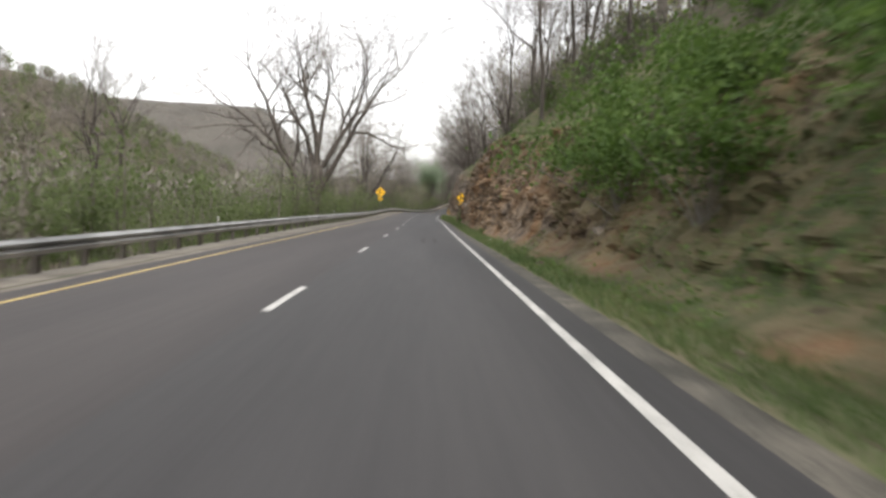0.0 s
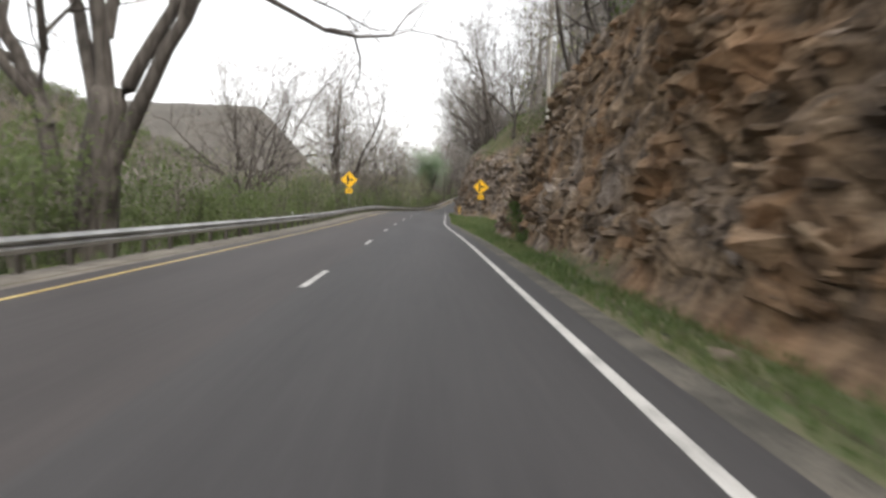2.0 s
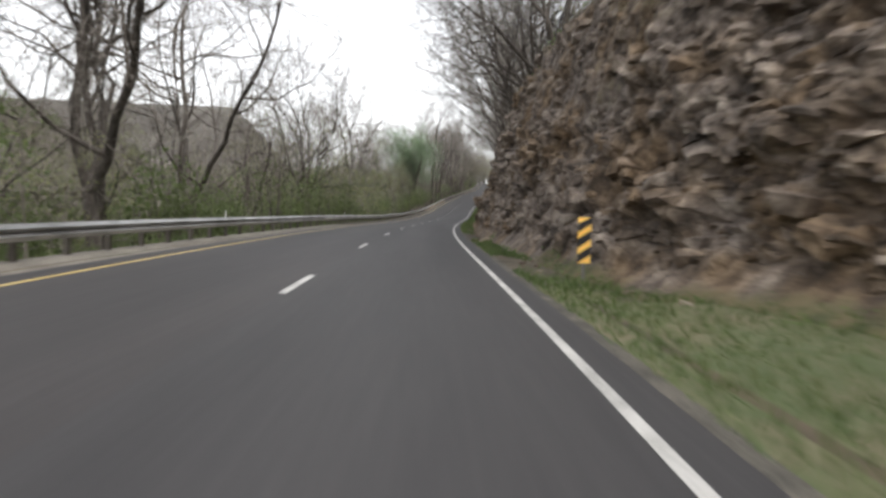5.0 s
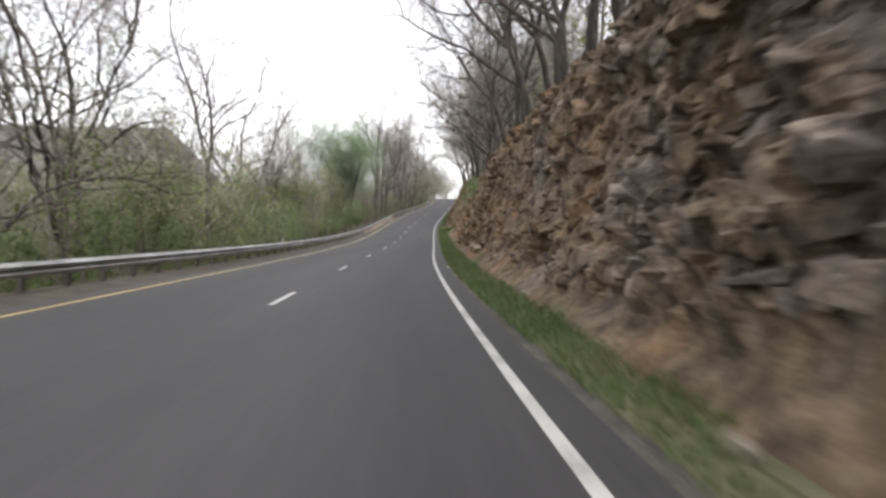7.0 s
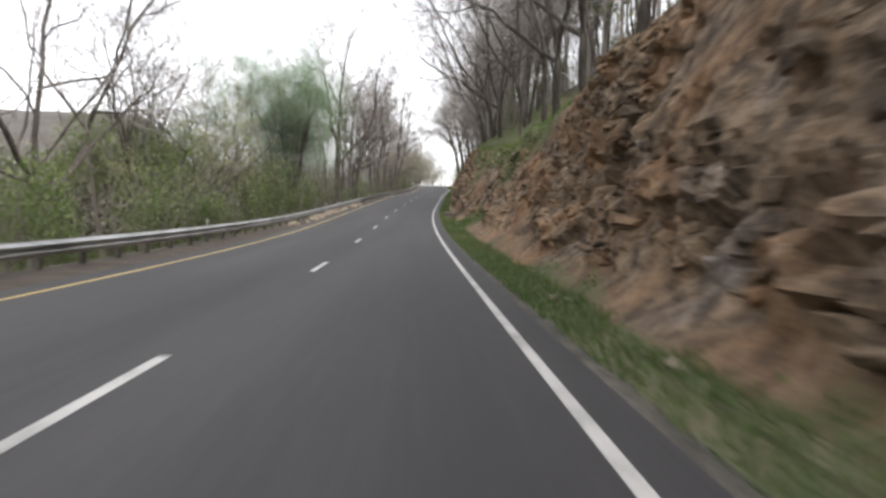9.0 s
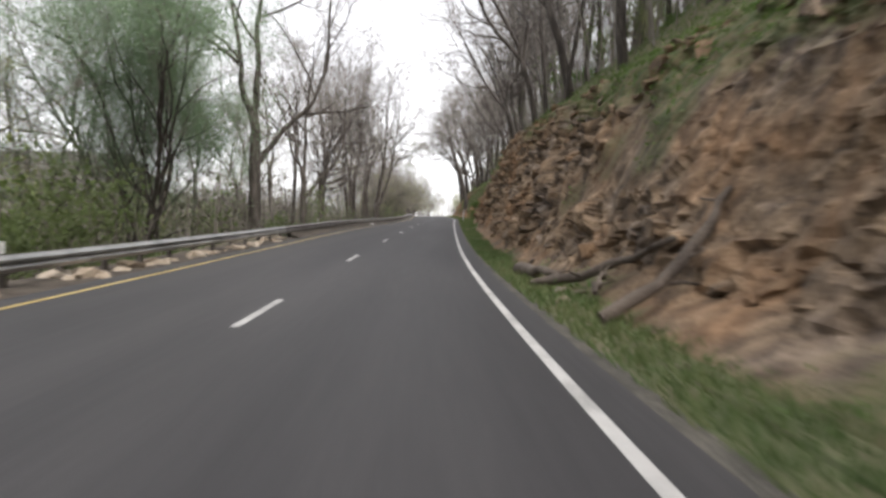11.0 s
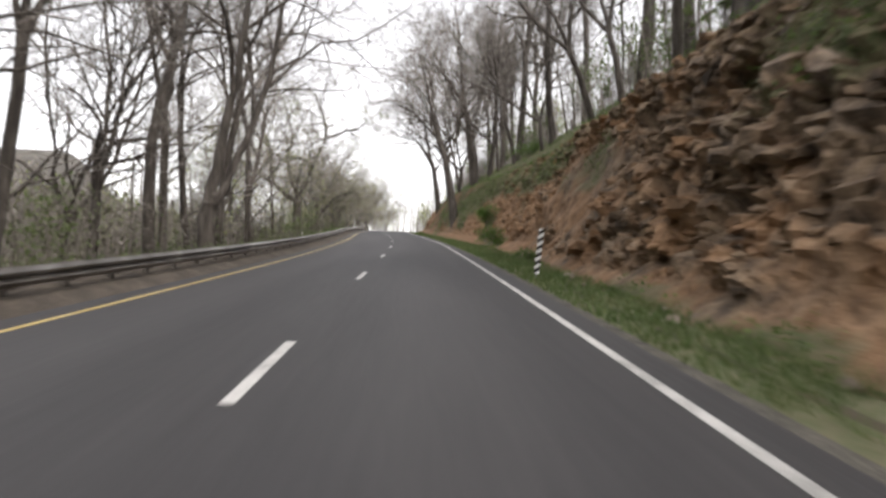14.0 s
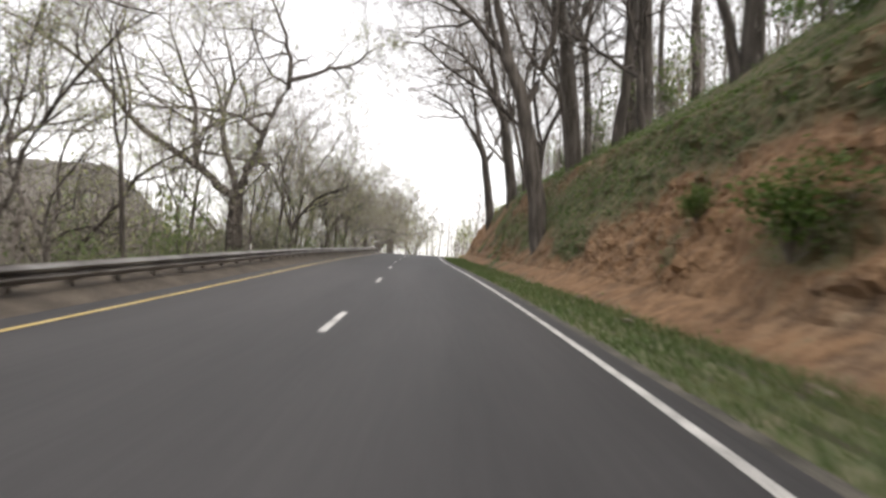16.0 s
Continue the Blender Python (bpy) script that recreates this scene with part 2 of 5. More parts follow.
LEAVES = leafy("green_leaves", [(0.062, 0.115, 0.024), (0.100, 0.172, 0.038), (0.150, 0.225, 0.060)], scale=0.4, by_island=0.4)
DARK_LEAVES = leafy("evergreen_leaves", [(0.17, 0.25, 0.14), (0.23, 0.32, 0.19), (0.30, 0.39, 0.25)], scale=0.4, by_island=0.4, through=0.62)
SPRING_LEAVES = leafy("spring_leaves", [(0.10, 0.15, 0.045), (0.15, 0.20, 0.065), (0.21, 0.25, 0.09)], scale=0.4, by_island=0.4)
# darker, browner steel for the rail beams past 288 m
DARK_STEEL = material("dark_steel", [(0.12, 0.106, 0.096), (0.22, 0.202, 0.186), (0.36, 0.34, 0.32)], scale=0.9, rough=0.40, metal=0.85, bump=0.2, by_object=0.2, stretch=(1, 1, 3))
STEEL = material("galvanised_steel", [(0.30, 0.298, 0.294), (0.46, 0.458, 0.45), (0.60, 0.598, 0.59)], scale=0.9, rough=0.42, metal=0.9, bump=0.15, by_object=0.2, stretch=(1, 1, 3))
POST_STEEL = material("weathered_post", [(0.06, 0.05, 0.042), (0.10, 0.088, 0.076), (0.15, 0.135, 0.12)], scale=2.0, rough=0.8, bump=0.5, by_object=0.3)
SIGN_YELLOW = material("sign_yellow", [(0.90, 0.48, 0.012), (0.96, 0.56, 0.02)], scale=1.5, rough=0.45, bump=0.05)
MARKER_YELLOW = material("marker_yellow", [(0.90, 0.50, 0.09), (0.95, 0.60, 0.16)], scale=1.5, rough=0.45, bump=0.05)
SIGN_BLACK = material("sign_black", [(0.012, 0.012, 0.012), (0.03, 0.028, 0.026)], scale=3, rough=0.5, bump=0.05)
SIGN_WHITE = material("sign_white", [(0.76, 0.76, 0.74), (0.88, 0.88, 0.86)], scale=2, rough=0.5, bump=0.05)
SIGN_BACK = material("sign_post_metal", [(0.16, 0.16, 0.16), (0.28, 0.28, 0.27)], scale=2, rough=0.5, metal=0.6, bump=0.1)
DEAD_WOOD = material("dead_wood", [(0.055, 0.042, 0.033), (0.105, 0.083, 0.066), (0.18, 0.148, 0.12)], scale=1.6, bump=0.8, stretch=(1, 1, 1), by_object=0.3)
PALE_STONE = material("pale_stone", [(0.22, 0.17, 0.12), (0.36, 0.30, 0.23), (0.47, 0.41, 0.34)], scale=1.5, bump=0.8, by_object=0.3, grain=0.2)
LOOSE_STONE = material("loose_stone", [(0.11, 0.085, 0.065), (0.19, 0.15, 0.115), (0.28, 0.24, 0.19)], scale=1.8, bump=0.9, by_object=0.4, grain=0.2)
CONCRETE = material("old_concrete", [(0.16, 0.14, 0.11), (0.27, 0.235, 0.185), (0.36, 0.32, 0.26)], scale=1.1, bump=0.6, grain=0.3)
TYRE_MARK = material("tyre_rubber", [(0.020, 0.019, 0.019), (0.029, 0.028, 0.028), (0.044, 0.042, 0.042)], scale=2.0, rough=0.66, bump=0.3, grain=0.6, gloss=0.27)
TRASH = material("litter_white", [(0.6, 0.6, 0.58), (0.8, 0.8, 0.78)], scale=4, rough=0.6, bump=0.1)


def cliff_material(name="cliff_rock", source="", output=""):
    """Broken rock in layers; the mesh says where soil, rust and grey stone lie."""
    m = bpy.data.materials.new(name)
    m.use_nodes = True
    n, l = m.node_tree.nodes, m.node_tree.links
    shade = n["Principled BSDF"]
    shade.inputs["Roughness"].default_value = 0.95
    where = n.new("ShaderNodeTexCoord")
    tone = n.new("ShaderNodeAttribute")
    tone.attribute_name = "tone"
    coarse, mid, fine = (n.new("ShaderNodeTexNoise") for _ in range(3))
    for t, s, d in ((coarse, 0.5, 5), (mid, 2.6, 6), (fine, 17, 5)):
        t.inputs["Scale"].default_value, t.inputs["Detail"].default_value = s, d
        l.new(where.outputs["Object"], t.inputs["Vector"])
    ramps = []
    for colours in ([(0.055, 0.045, 0.037), (0.125, 0.100, 0.083), (0.225, 0.185, 0.155), (0.37, 0.32, 0.27)],
                    [(0.050, 0.035, 0.023), (0.110, 0.076, 0.048), (0.192, 0.134, 0.084), (0.31, 0.225, 0.15)],
                    [(0.125, 0.070, 0.034), (0.215, 0.122, 0.062), (0.31, 0.188, 0.104)]):
        r = n.new("ShaderNodeValToRGB")
        spots = np.linspace(0.3, 0.72, len(colours))
        for k in range(2, len(colours)):
            r.color_ramp.elements.new(1)
        for k, c in enumerate(colours):
            r.color_ramp.elements[k].position, r.color_ramp.elements[k].color = spots[k], (*c, 1)
        ramps.append(r)
    mixed = n.new("ShaderNodeMath")
    mixed.operation = "MULTIPLY_ADD"
    mixed.inputs[1].default_value = 0.45
    less = n.new("ShaderNodeMath")
    less.inputs[1].default_value = -0.22
    l.new(mid.outputs["Fac"], less.inputs[0])
    l.new(fine.outputs["Fac"], mixed.inputs[0])
    l.new(less.outputs["Value"], mixed.inputs[2])
    shade_of = mixed.outputs["Value"]
    if source:
        each, vary = n.new(source), n.new("ShaderNodeMapRange")
        vary.inputs["To Min"].default_value, vary.inputs["To Max"].default_value = -0.06, 0.07
        total = n.new("ShaderNodeMath")
        l.new(each.outputs[output], vary.inputs["Value"])
        l.new(mixed.outputs["Value"], total.inputs[0])
        l.new(vary.outputs["Result"], total.inputs[1])
        shade_of = total.outputs["Value"]
    for r in ramps:
        l.new(shade_of, r.inputs["Fac"])
    jitter = n.new("ShaderNodeMath")
    jitter.operation = "MULTIPLY_ADD"
    jitter.inputs[1].default_value = 1.6
    shift = n.new("ShaderNodeMath")
    shift.inputs[1].default_value = -0.8
    l.new(tone.outputs["Fac"], shift.inputs[0])
    l.new(coarse.outputs["Fac"], jitter.inputs[0])
    l.new(shift.outputs["Value"], jitter.inputs[2])
    first, second = n.new("ShaderNodeMix"), n.new("ShaderNodeMix")
    first.data_type = second.data_type = "RGBA"
    low, high = n.new("ShaderNodeMapRange"), n.new("ShaderNodeMapRange")
    low.inputs["From Min"].default_value, low.inputs["From Max"].default_value = 0.15, 0.5
    high.inputs["From Min"].default_value, high.inputs["From Max"].default_value = 0.6, 0.95
    for node in (low, high):
        l.new(jitter.outputs["Value"], node.inputs["Value"])
    l.new(low.outputs["Result"], first.inputs["Factor"])
    l.new(high.outputs["Result"], second.inputs["Factor"])
    l.new(ramps[0].outputs["Color"], first.inputs["A"])
    l.new(ramps[1].outputs["Color"], first.inputs["B"])
    l.new(first.outputs["Result"], second.inputs["A"])
    l.new(ramps[2].outputs["Color"], second.inputs["B"])
    green = n.new("ShaderNodeAttribute")
    green.attribute_name = "green"
    turf = n.new("ShaderNodeValToRGB")
    turf.color_ramp.elements[0].position, turf.color_ramp.elements[0].color = 0.40, (0.058, 0.076, 0.026, 1)
    turf.color_ramp.elements[1].position, turf.color_ramp.elements[1].color = 0.60, (0.135, 0.110, 0.060, 1)
    l.new(mixed.outputs["Value"], turf.inputs["Fac"])
    patchy = n.new("ShaderNodeMath")
    patchy.operation = "MULTIPLY_ADD"
    patchy.inputs[1].default_value, patchy.inputs[2].default_value = 1.2, -0.6
    l.new(mid.outputs["Fac"], patchy.inputs[0])
    grown = n.new("ShaderNodeMath")
    l.new(green.outputs["Fac"], grown.inputs[0])
    l.new(patchy.outputs["Value"], grown.inputs[1])
    spread = n.new("ShaderNodeMapRange")
    spread.inputs["From Min"].default_value, spread.inputs["From Max"].default_value = 0.35, 0.65
    l.new(grown.outputs["Value"], spread.inputs["Value"])
    third = n.new("ShaderNodeMix")
    third.data_type = "RGBA"
    l.new(spread.outputs["Result"], third.inputs["Factor"])
    l.new(second.outputs["Result"], third.inputs["A"])
    l.new(turf.outputs["Color"], third.inputs["B"])
    l.new(third.outputs["Result"], shade.inputs["Base Color"])
    b = n.new("ShaderNodeBump")
    b.inputs["Strength"].default_value, b.inputs["Distance"].default_value = 0.9, 0.06
    l.new(mixed.outputs["Value"], b.inputs["Height"])
    l.new(b.outputs["Normal"], shade.inputs["Normal"])
    return m


CLIFF = cliff_material()
BLOCKS = cliff_material("broken_rock", "ShaderNodeNewGeometry", "Random Per Island")
STONES = cliff_material("single_rock", "ShaderNodeObjectInfo", "Random")


def browner_lane():
    """The valley-side lane has older, browner paving on the first stretch."""
    n, l = ASPHALT.node_tree.nodes, ASPHALT.node_tree.links
    shade = n["Principled BSDF"]
    colour = shade.inputs["Base Color"].links[0].from_socket
    place, split = n.new("ShaderNodeTexCoord"), n.new("ShaderNodeSeparateXYZ")
    l.new(place.outputs["UV"], split.inputs["Vector"])
    side, stretch = n.new("ShaderNodeMapRange"), n.new("ShaderNodeMapRange")
    for node, low, high in ((side, 0.02, -0.05), (stretch, 150, 105)):
        node.inputs["From Min"].default_value, node.inputs["From Max"].default_value = low, high
    l.new(split.outputs["X"], side.inputs["Value"])
    l.new(split.outputs["Y"], stretch.inputs["Value"])
    both = n.new("ShaderNodeMath")
    both.operation = "MULTIPLY"
    l.new(side.outputs["Result"], both.inputs[0])
    l.new(stretch.outputs["Result"], both.inputs[1])
    tint = n.new("ShaderNodeMix")
    tint.data_type, tint.blend_type = "RGBA", "MULTIPLY"
    tint.inputs["B"].default_value = (1.07, 1.0, 0.97, 1)
    l.new(both.outputs["Value"], tint.inputs["Factor"])
    l.new(colour, tint.inputs["A"])
    l.new(tint.outputs["Result"], shade.inputs["Base Color"])


browner_lane()

# ---- the lie of the land ----
# along the road: foot of the cut, its run and height, slope above it, how rocky and how grey it is
CUT_S = np.array([-60, 0, 25, 40, 55, 70, 76, 80.5, 84.5, 95, 118, 128, 136, 150, 165, 180, 200, 222, 240, 262, 285, 305, 320, 340, 365, 390, 420, 520])
CUT_FOOT = np.array([5.2, 5.2, 5.2, 5.3, 5.4, 5.459, 5.482, 5.5, 7.5, 9.5, 10.5, 8, 5.4, 5, 5, 5.1, 5.2, 5.2, 5.2, 5.2, 5, 5.1, 5.3, 5.7, 6.1, 5.8, 5.8, 5.8])
CUT_RUN = np.array([5, 5, 4.5, 3.6, 2.4, 2.165, 2.071, 2, 2.6, 5, 5.5, 4, 3, 2.6, 3, 3.6, 3.9, 4, 4.2, 4.4, 3.8, 3.6, 3.8, 3.8, 4.6, 4.6, 4.4, 5])
CUT_TOP = np.array([5, 5, 5.2, 6, 7.2, 6.8, 4.6, 2.8, 2.4, 3, 4.5, 6.5, 8, 9, 8.5, 7, 7.5, 7.5, 6.2, 5.4, 6.2, 7, 6.6, 6.4, 6.4, 6.2, 6.0, 4.2])
SLOPE = np.array([0.85, 0.85, 0.85, 0.85, 0.85, 0.85, 0.85, 0.85, 0.75, 0.75, 0.75, 0.8, 0.85, 0.85, 0.85, 0.85, 0.8, 0.78, 0.75, 0.75, 0.75, 0.78, 0.8, 0.85, 0.9, 0.85, 0.75, 0.6])
ROCKY = np.array([0.3, 0.3, 0.8, 1, 1, 1, 1, 1, 0.7, 0.5, 0.5, 0.8, 1, 1, 1, 1, 1, 0.9, 0.6, 0.65, 0.95, 1, 1, 0.95, 0.45, 0.3, 0.3, 0.3])
RUST = np.array([0.6, 0.6, 0.58, 0.58, 0.54, 0.44, 0.38, 0.34, 0.35, 0.5, 0.5, 0.32, 0.24, 0.20, 0.24, 0.40, 0.5, 0.5, 0.67, 0.46, 0.56, 0.64, 0.66, 0.67, 0.9, 0.95, 0.9, 0.9])
HILL_TOP = np.array([75, 75, 75, 75, 75, 75, 75, 75, 75, 75, 75, 75, 75, 70, 65, 66, 60, 54, 47, 38, 29, 19, 13, 9, 7, 6, 6, 6])


def cut(table, s):
    return np.interp(s, CUT_S, table)


def right_height(s, u):
    """Ground on the uphill side."""
    foot, run, top = cut(CUT_FOOT, s), cut(CUT_RUN, s), cut(CUT_TOP, s)
    edge = foot + run
    climb = np.clip((u - foot) / run, 0, 1) * top
    above = np.maximum(u - edge, 0)
    tall = cut(HILL_TOP, s)
    hill = tall * (1 - np.exp(-above * cut(SLOPE, s) / tall))
    rough = (fractal(s / 9, u / 9, 3) - 0.5) * np.clip(above / 4, 0, 1) * 2.2
    return climb + hill + rough


RIDGE = [(-420, -200, 70), (-260, 150, 64), (-185, 300, 66), (-172, 380, 62), (-166, 435, 57), (-162, 485, 46), (-165, 525, 10), (-120, 680, 6), (10, 800, 10)]


def ridge_height(x, y):
    """The long wooded ridge across the valley."""
    best = np.zeros(x.shape)
    for (ax, ay, ah), (bx, by, bh) in zip(RIDGE, RIDGE[1:]):
        k = np.clip(((x - ax) * (bx - ax) + (y - ay) * (by - ay)) / ((bx - ax) ** 2 + (by - ay) ** 2), 0, 1)
        d = np.hypot(x - ax - k * (bx - ax), y - ay - k * (by - ay))
        best = np.maximum(best, (ah + k * (bh - ah)) * np.clip(1 - (d / 105) ** 1.1, 0, 1))
    return best


def left_height(s, u):
    """Ground on the downhill side, without the ridge."""
    d = np.maximum(-u - 5.6, 0)
    berm = np.interp(s, [270, 300], [0, 0.62]) * np.exp(-((-u - 5.9) / 1.0) ** 2)
    return berm - 5.0 * (1 - np.exp(-d / 7)) - 0.12 + (fractal(s / 12, u / 12, 9) - 0.5) * np.clip(d / 5, 0, 1) * 1.6


def ground_height(s, u):
    flat = np.where(np.abs(u) < 4.4, -0.07, -0.02 - 0.05 * np.clip(np.abs(u) - 4.4, 0, 1))
    h = np.where(u > 4.5, np.maximum(right_height(s, u), flat), np.where(u < -5.2, left_height(s, u), flat))
    return h


def on_ground(s, u, lift=0.0):
    """A world place on the ground."""
    s, u = np.float64(s), np.float64(u)
    p = at(s, u, ground_height(s, u) + lift)
    if u < -30:
        p = p + np.array([0, 0, float(ridge_height(p[..., 0], p[..., 1]))])
    return Vector(p)


def build_ground():
    s = np.concatenate([np.arange(-420, -60, 24.0), np.arange(-60, 470, 2.0), np.arange(470, 1150, 20.0)])
    u = np.concatenate([-np.geomspace(700, 30, 34), np.arange(-28, -6, 1.5), [-5.8, -5.2, -4.8, -4.4, -4.0, 0, 4.0, 4.3, 4.6, 5.0], np.arange(5.5, 20, 0.75), np.arange(20, 60, 4.0), np.arange(60, 230, 14.0)])
    S, U = np.meshgrid(s, u, indexing="ij")
    h = ground_height(S, U)
    edge = cut(CUT_FOOT, S) + cut(CUT_RUN, S)
    back = 2.2 * np.clip((edge + 6 - U) / 4, 0, 1) * np.clip((U - cut(CUT_FOOT, S) + 0.3) / 0.9, 0, 1)
    h = np.where(U > 4.5, np.maximum(right_height(S, np.maximum(U - back, 4.5)), -0.05) - back * 0.15, h)
    P = at(S, U, h)
    lift = ridge_height(P[..., 0], P[..., 1]) * np.clip((-U - 30) / 40, 0, 1)
    P[..., 2] += lift + (fractal(P[..., 0] / 60, P[..., 1] / 60, 5) - 0.5) * np.clip(lift / 15, 0, 1) * 14
    far = np.clip((S - 600) / 500, 0, 1) * np.clip((np.abs(U) - 20) / 60, 0, 1)
    P[..., 2] -= 10 * far
    me = mesh_of("ground", P.reshape(-1, 3), grid_faces(len(s), len(u)), [LITTER_SOIL], smooth=True)
    tagged(new("ground", me), "wooded valley floor and hillsides of leaf litter and grass", "ground", kind="structure")


def build_far_ridge():
    """The flat-topped mountain far down the valley."""
    x = np.arange(-2600, 330, 22.0)
    w = np.linspace(-1, 1, 13)
    X, W = np.meshgrid(x, w, indexing="ij")
    Y = 2550 + 520 * W + 0.05 * X
    top = 306 * np.clip((-40 - X) / 240, 0, 1) ** 0.7 * (1 - 0.05 * np.clip((-X - 900) / 800, 0, 1))
    Z = top * (1 - np.abs(W) ** 1.6) + (fractal(X / 160, Y / 160, 64, 5) - 0.5) * 16 - 8
    me = mesh_of("distant_mountain", np.stack([X, Y, Z], -1).reshape(-1, 3), grid_faces(len(x), 13), [FAR_WOODS], smooth=True)
    tagged(new("distant_mountain", me), "flat-topped mountain covered in grey-brown spring woods", "mountain", kind="structure")


def ribbon(name, s0, s1, u0, u1, h0, h1, mat, step=2.0, thick=0.0, uv=False, drift=0.0):
    """A strip along the road, with down-turned edges where it has thickness. drift: how far it moves out past the long bend."""
    s = np.arange(s0, s1 + 0.01, step)
    us = [u0, u0, u1, u1] if thick else [u0, u1]
    hs = [h0 - thick, h0, h1, h1 - thick] if thick else [h0, h1]
    if u1 - u0 > 4:
        mid = np.linspace(u0, u1, 9)
        us, hs = [u0, *mid, u1], [h0 - thick, *([h0] * 9), h0 - thick]
    P = at(s[:, None], np.array(us)[None] + drift * np.clip((s[:, None] - 361) / 10, 0, 1), np.array(hs)[None])
    me = mesh_of(name, P.reshape(-1, 3), grid_faces(len(s), len(us)), [mat], smooth=False)
    if uv:
        layer = me.uv_layers.new(name="road")
        flat = np.stack(np.broadcast_arrays(np.array(us)[None], s[:, None]), -1).reshape(-1, 2)
        index = np.zeros(len(me.loops), np.int32)
        me.loops.foreach_get("vertex_index", index)
        layer.data.foreach_set("uv", flat[index].ravel().astype(np.float32))
    return me


def build_road():
    road = tagged(new("road", ribbon("road", -70, 494, -4.05, 3.92, 0.0, 0.0, ASPHALT, thick=0.12, uv=True)), "worn grey asphalt road with two lanes", "road", kind="structure")
    under("edge_line", ribbon("edge_line", -70, 494, LANE - 0.055, LANE + 0.065, 0.005, 0.005, WHITE_PAINT, drift=0.10), road, "solid white edge line")
    under("yellow_line", ribbon("yellow_line", -70, 494, -LANE - 0.05, -LANE + 0.05, 0.005, 0.005, YELLOW_PAINT), road, "solid yellow edge line")
    for n in range(-5, 40):
        s = 8.85 + 12.19 * n
        under("lane_dash", ribbon("lane_dash", s + 0.12, s + 2.92, -0.06, 0.06, 0.005, 0.005, WHITE_PAINT, step=0.7), road)
    for u in (1.72, 1.81, 2.21, 2.30):
        under("skid_mark", ribbon("skid_mark", 28.5 + u % 0.3, 34.5 - u % 0.7, u, u + 0.09, 0.004, 0.004, TYRE_MARK, step=1.0), road, "dark rubber skid mark")
    tagged(new("shoulder", ribbon("shoulder", -70, 175, -5.3, -4.05, -0.03, -0.02, GRAVEL)), "pale gravel shoulder beside the yellow line", "road shoulder", kind="structure")
    tagged(new("shoulder", ribbon("shoulder", 175, 291, -5.3, -4.05, 0.03, -0.02, DARK_GRAVEL)), "dark soil and grit shoulder beside the yellow line", "road shoulder", kind="structure")
    tagged(new("shoulder", ribbon("shoulder", 291, 494, -5.3, -4.05, 0.40, -0.02, DARK_GRAVEL)), "dark soil banked up behind the guardrail", "road shoulder", kind="structure")
    tagged(new("verge", ribbon("verge", -70, 494, 3.92, 4.16, -0.015, -0.03, GRIT)), "narrow gravel verge beside the white line", "road shoulder", kind="structure")
    tagged(new("grass_verge", ribbon("grass_verge", -70, 134, 4.16, 5.1, -0.03, 0.02, GRASS_SOIL, step=1.0)), "strip of short green grass below the rock cut", "grass verge", kind="structure")
    tagged(new("grass_verge", ribbon("grass_verge", 170, 494, 4.16, 5.1, -0.03, 0.02, GRASS_SOIL, step=1.0)), "strip of short green grass below the rock cut", "grass verge", kind="structure")
    tagged(new("dirt_verge", ribbon("dirt_verge", 134, 170, 4.16, 5.1, -0.03, 0.02, DIRT, step=1.0)), "strip of brown dirt and grit below the rock cut", "verge", kind="structure")
    tagged(new("paved_edge", ribbon("paved_edge", -20, 98, 3.92, 4.28, -0.004, -0.012, GRIT, step=1.0)), "worn grey paved edge outside the white line", "road shoulder", kind="structure")
    tagged(new("grass_verge", ribbon("grass_verge", 86, 132, 5.1, 7.4, 0.02, 0.05, GRASS_SOIL, step=1.0)), "wide green grass verge round the sign", "grass verge", kind="structure")


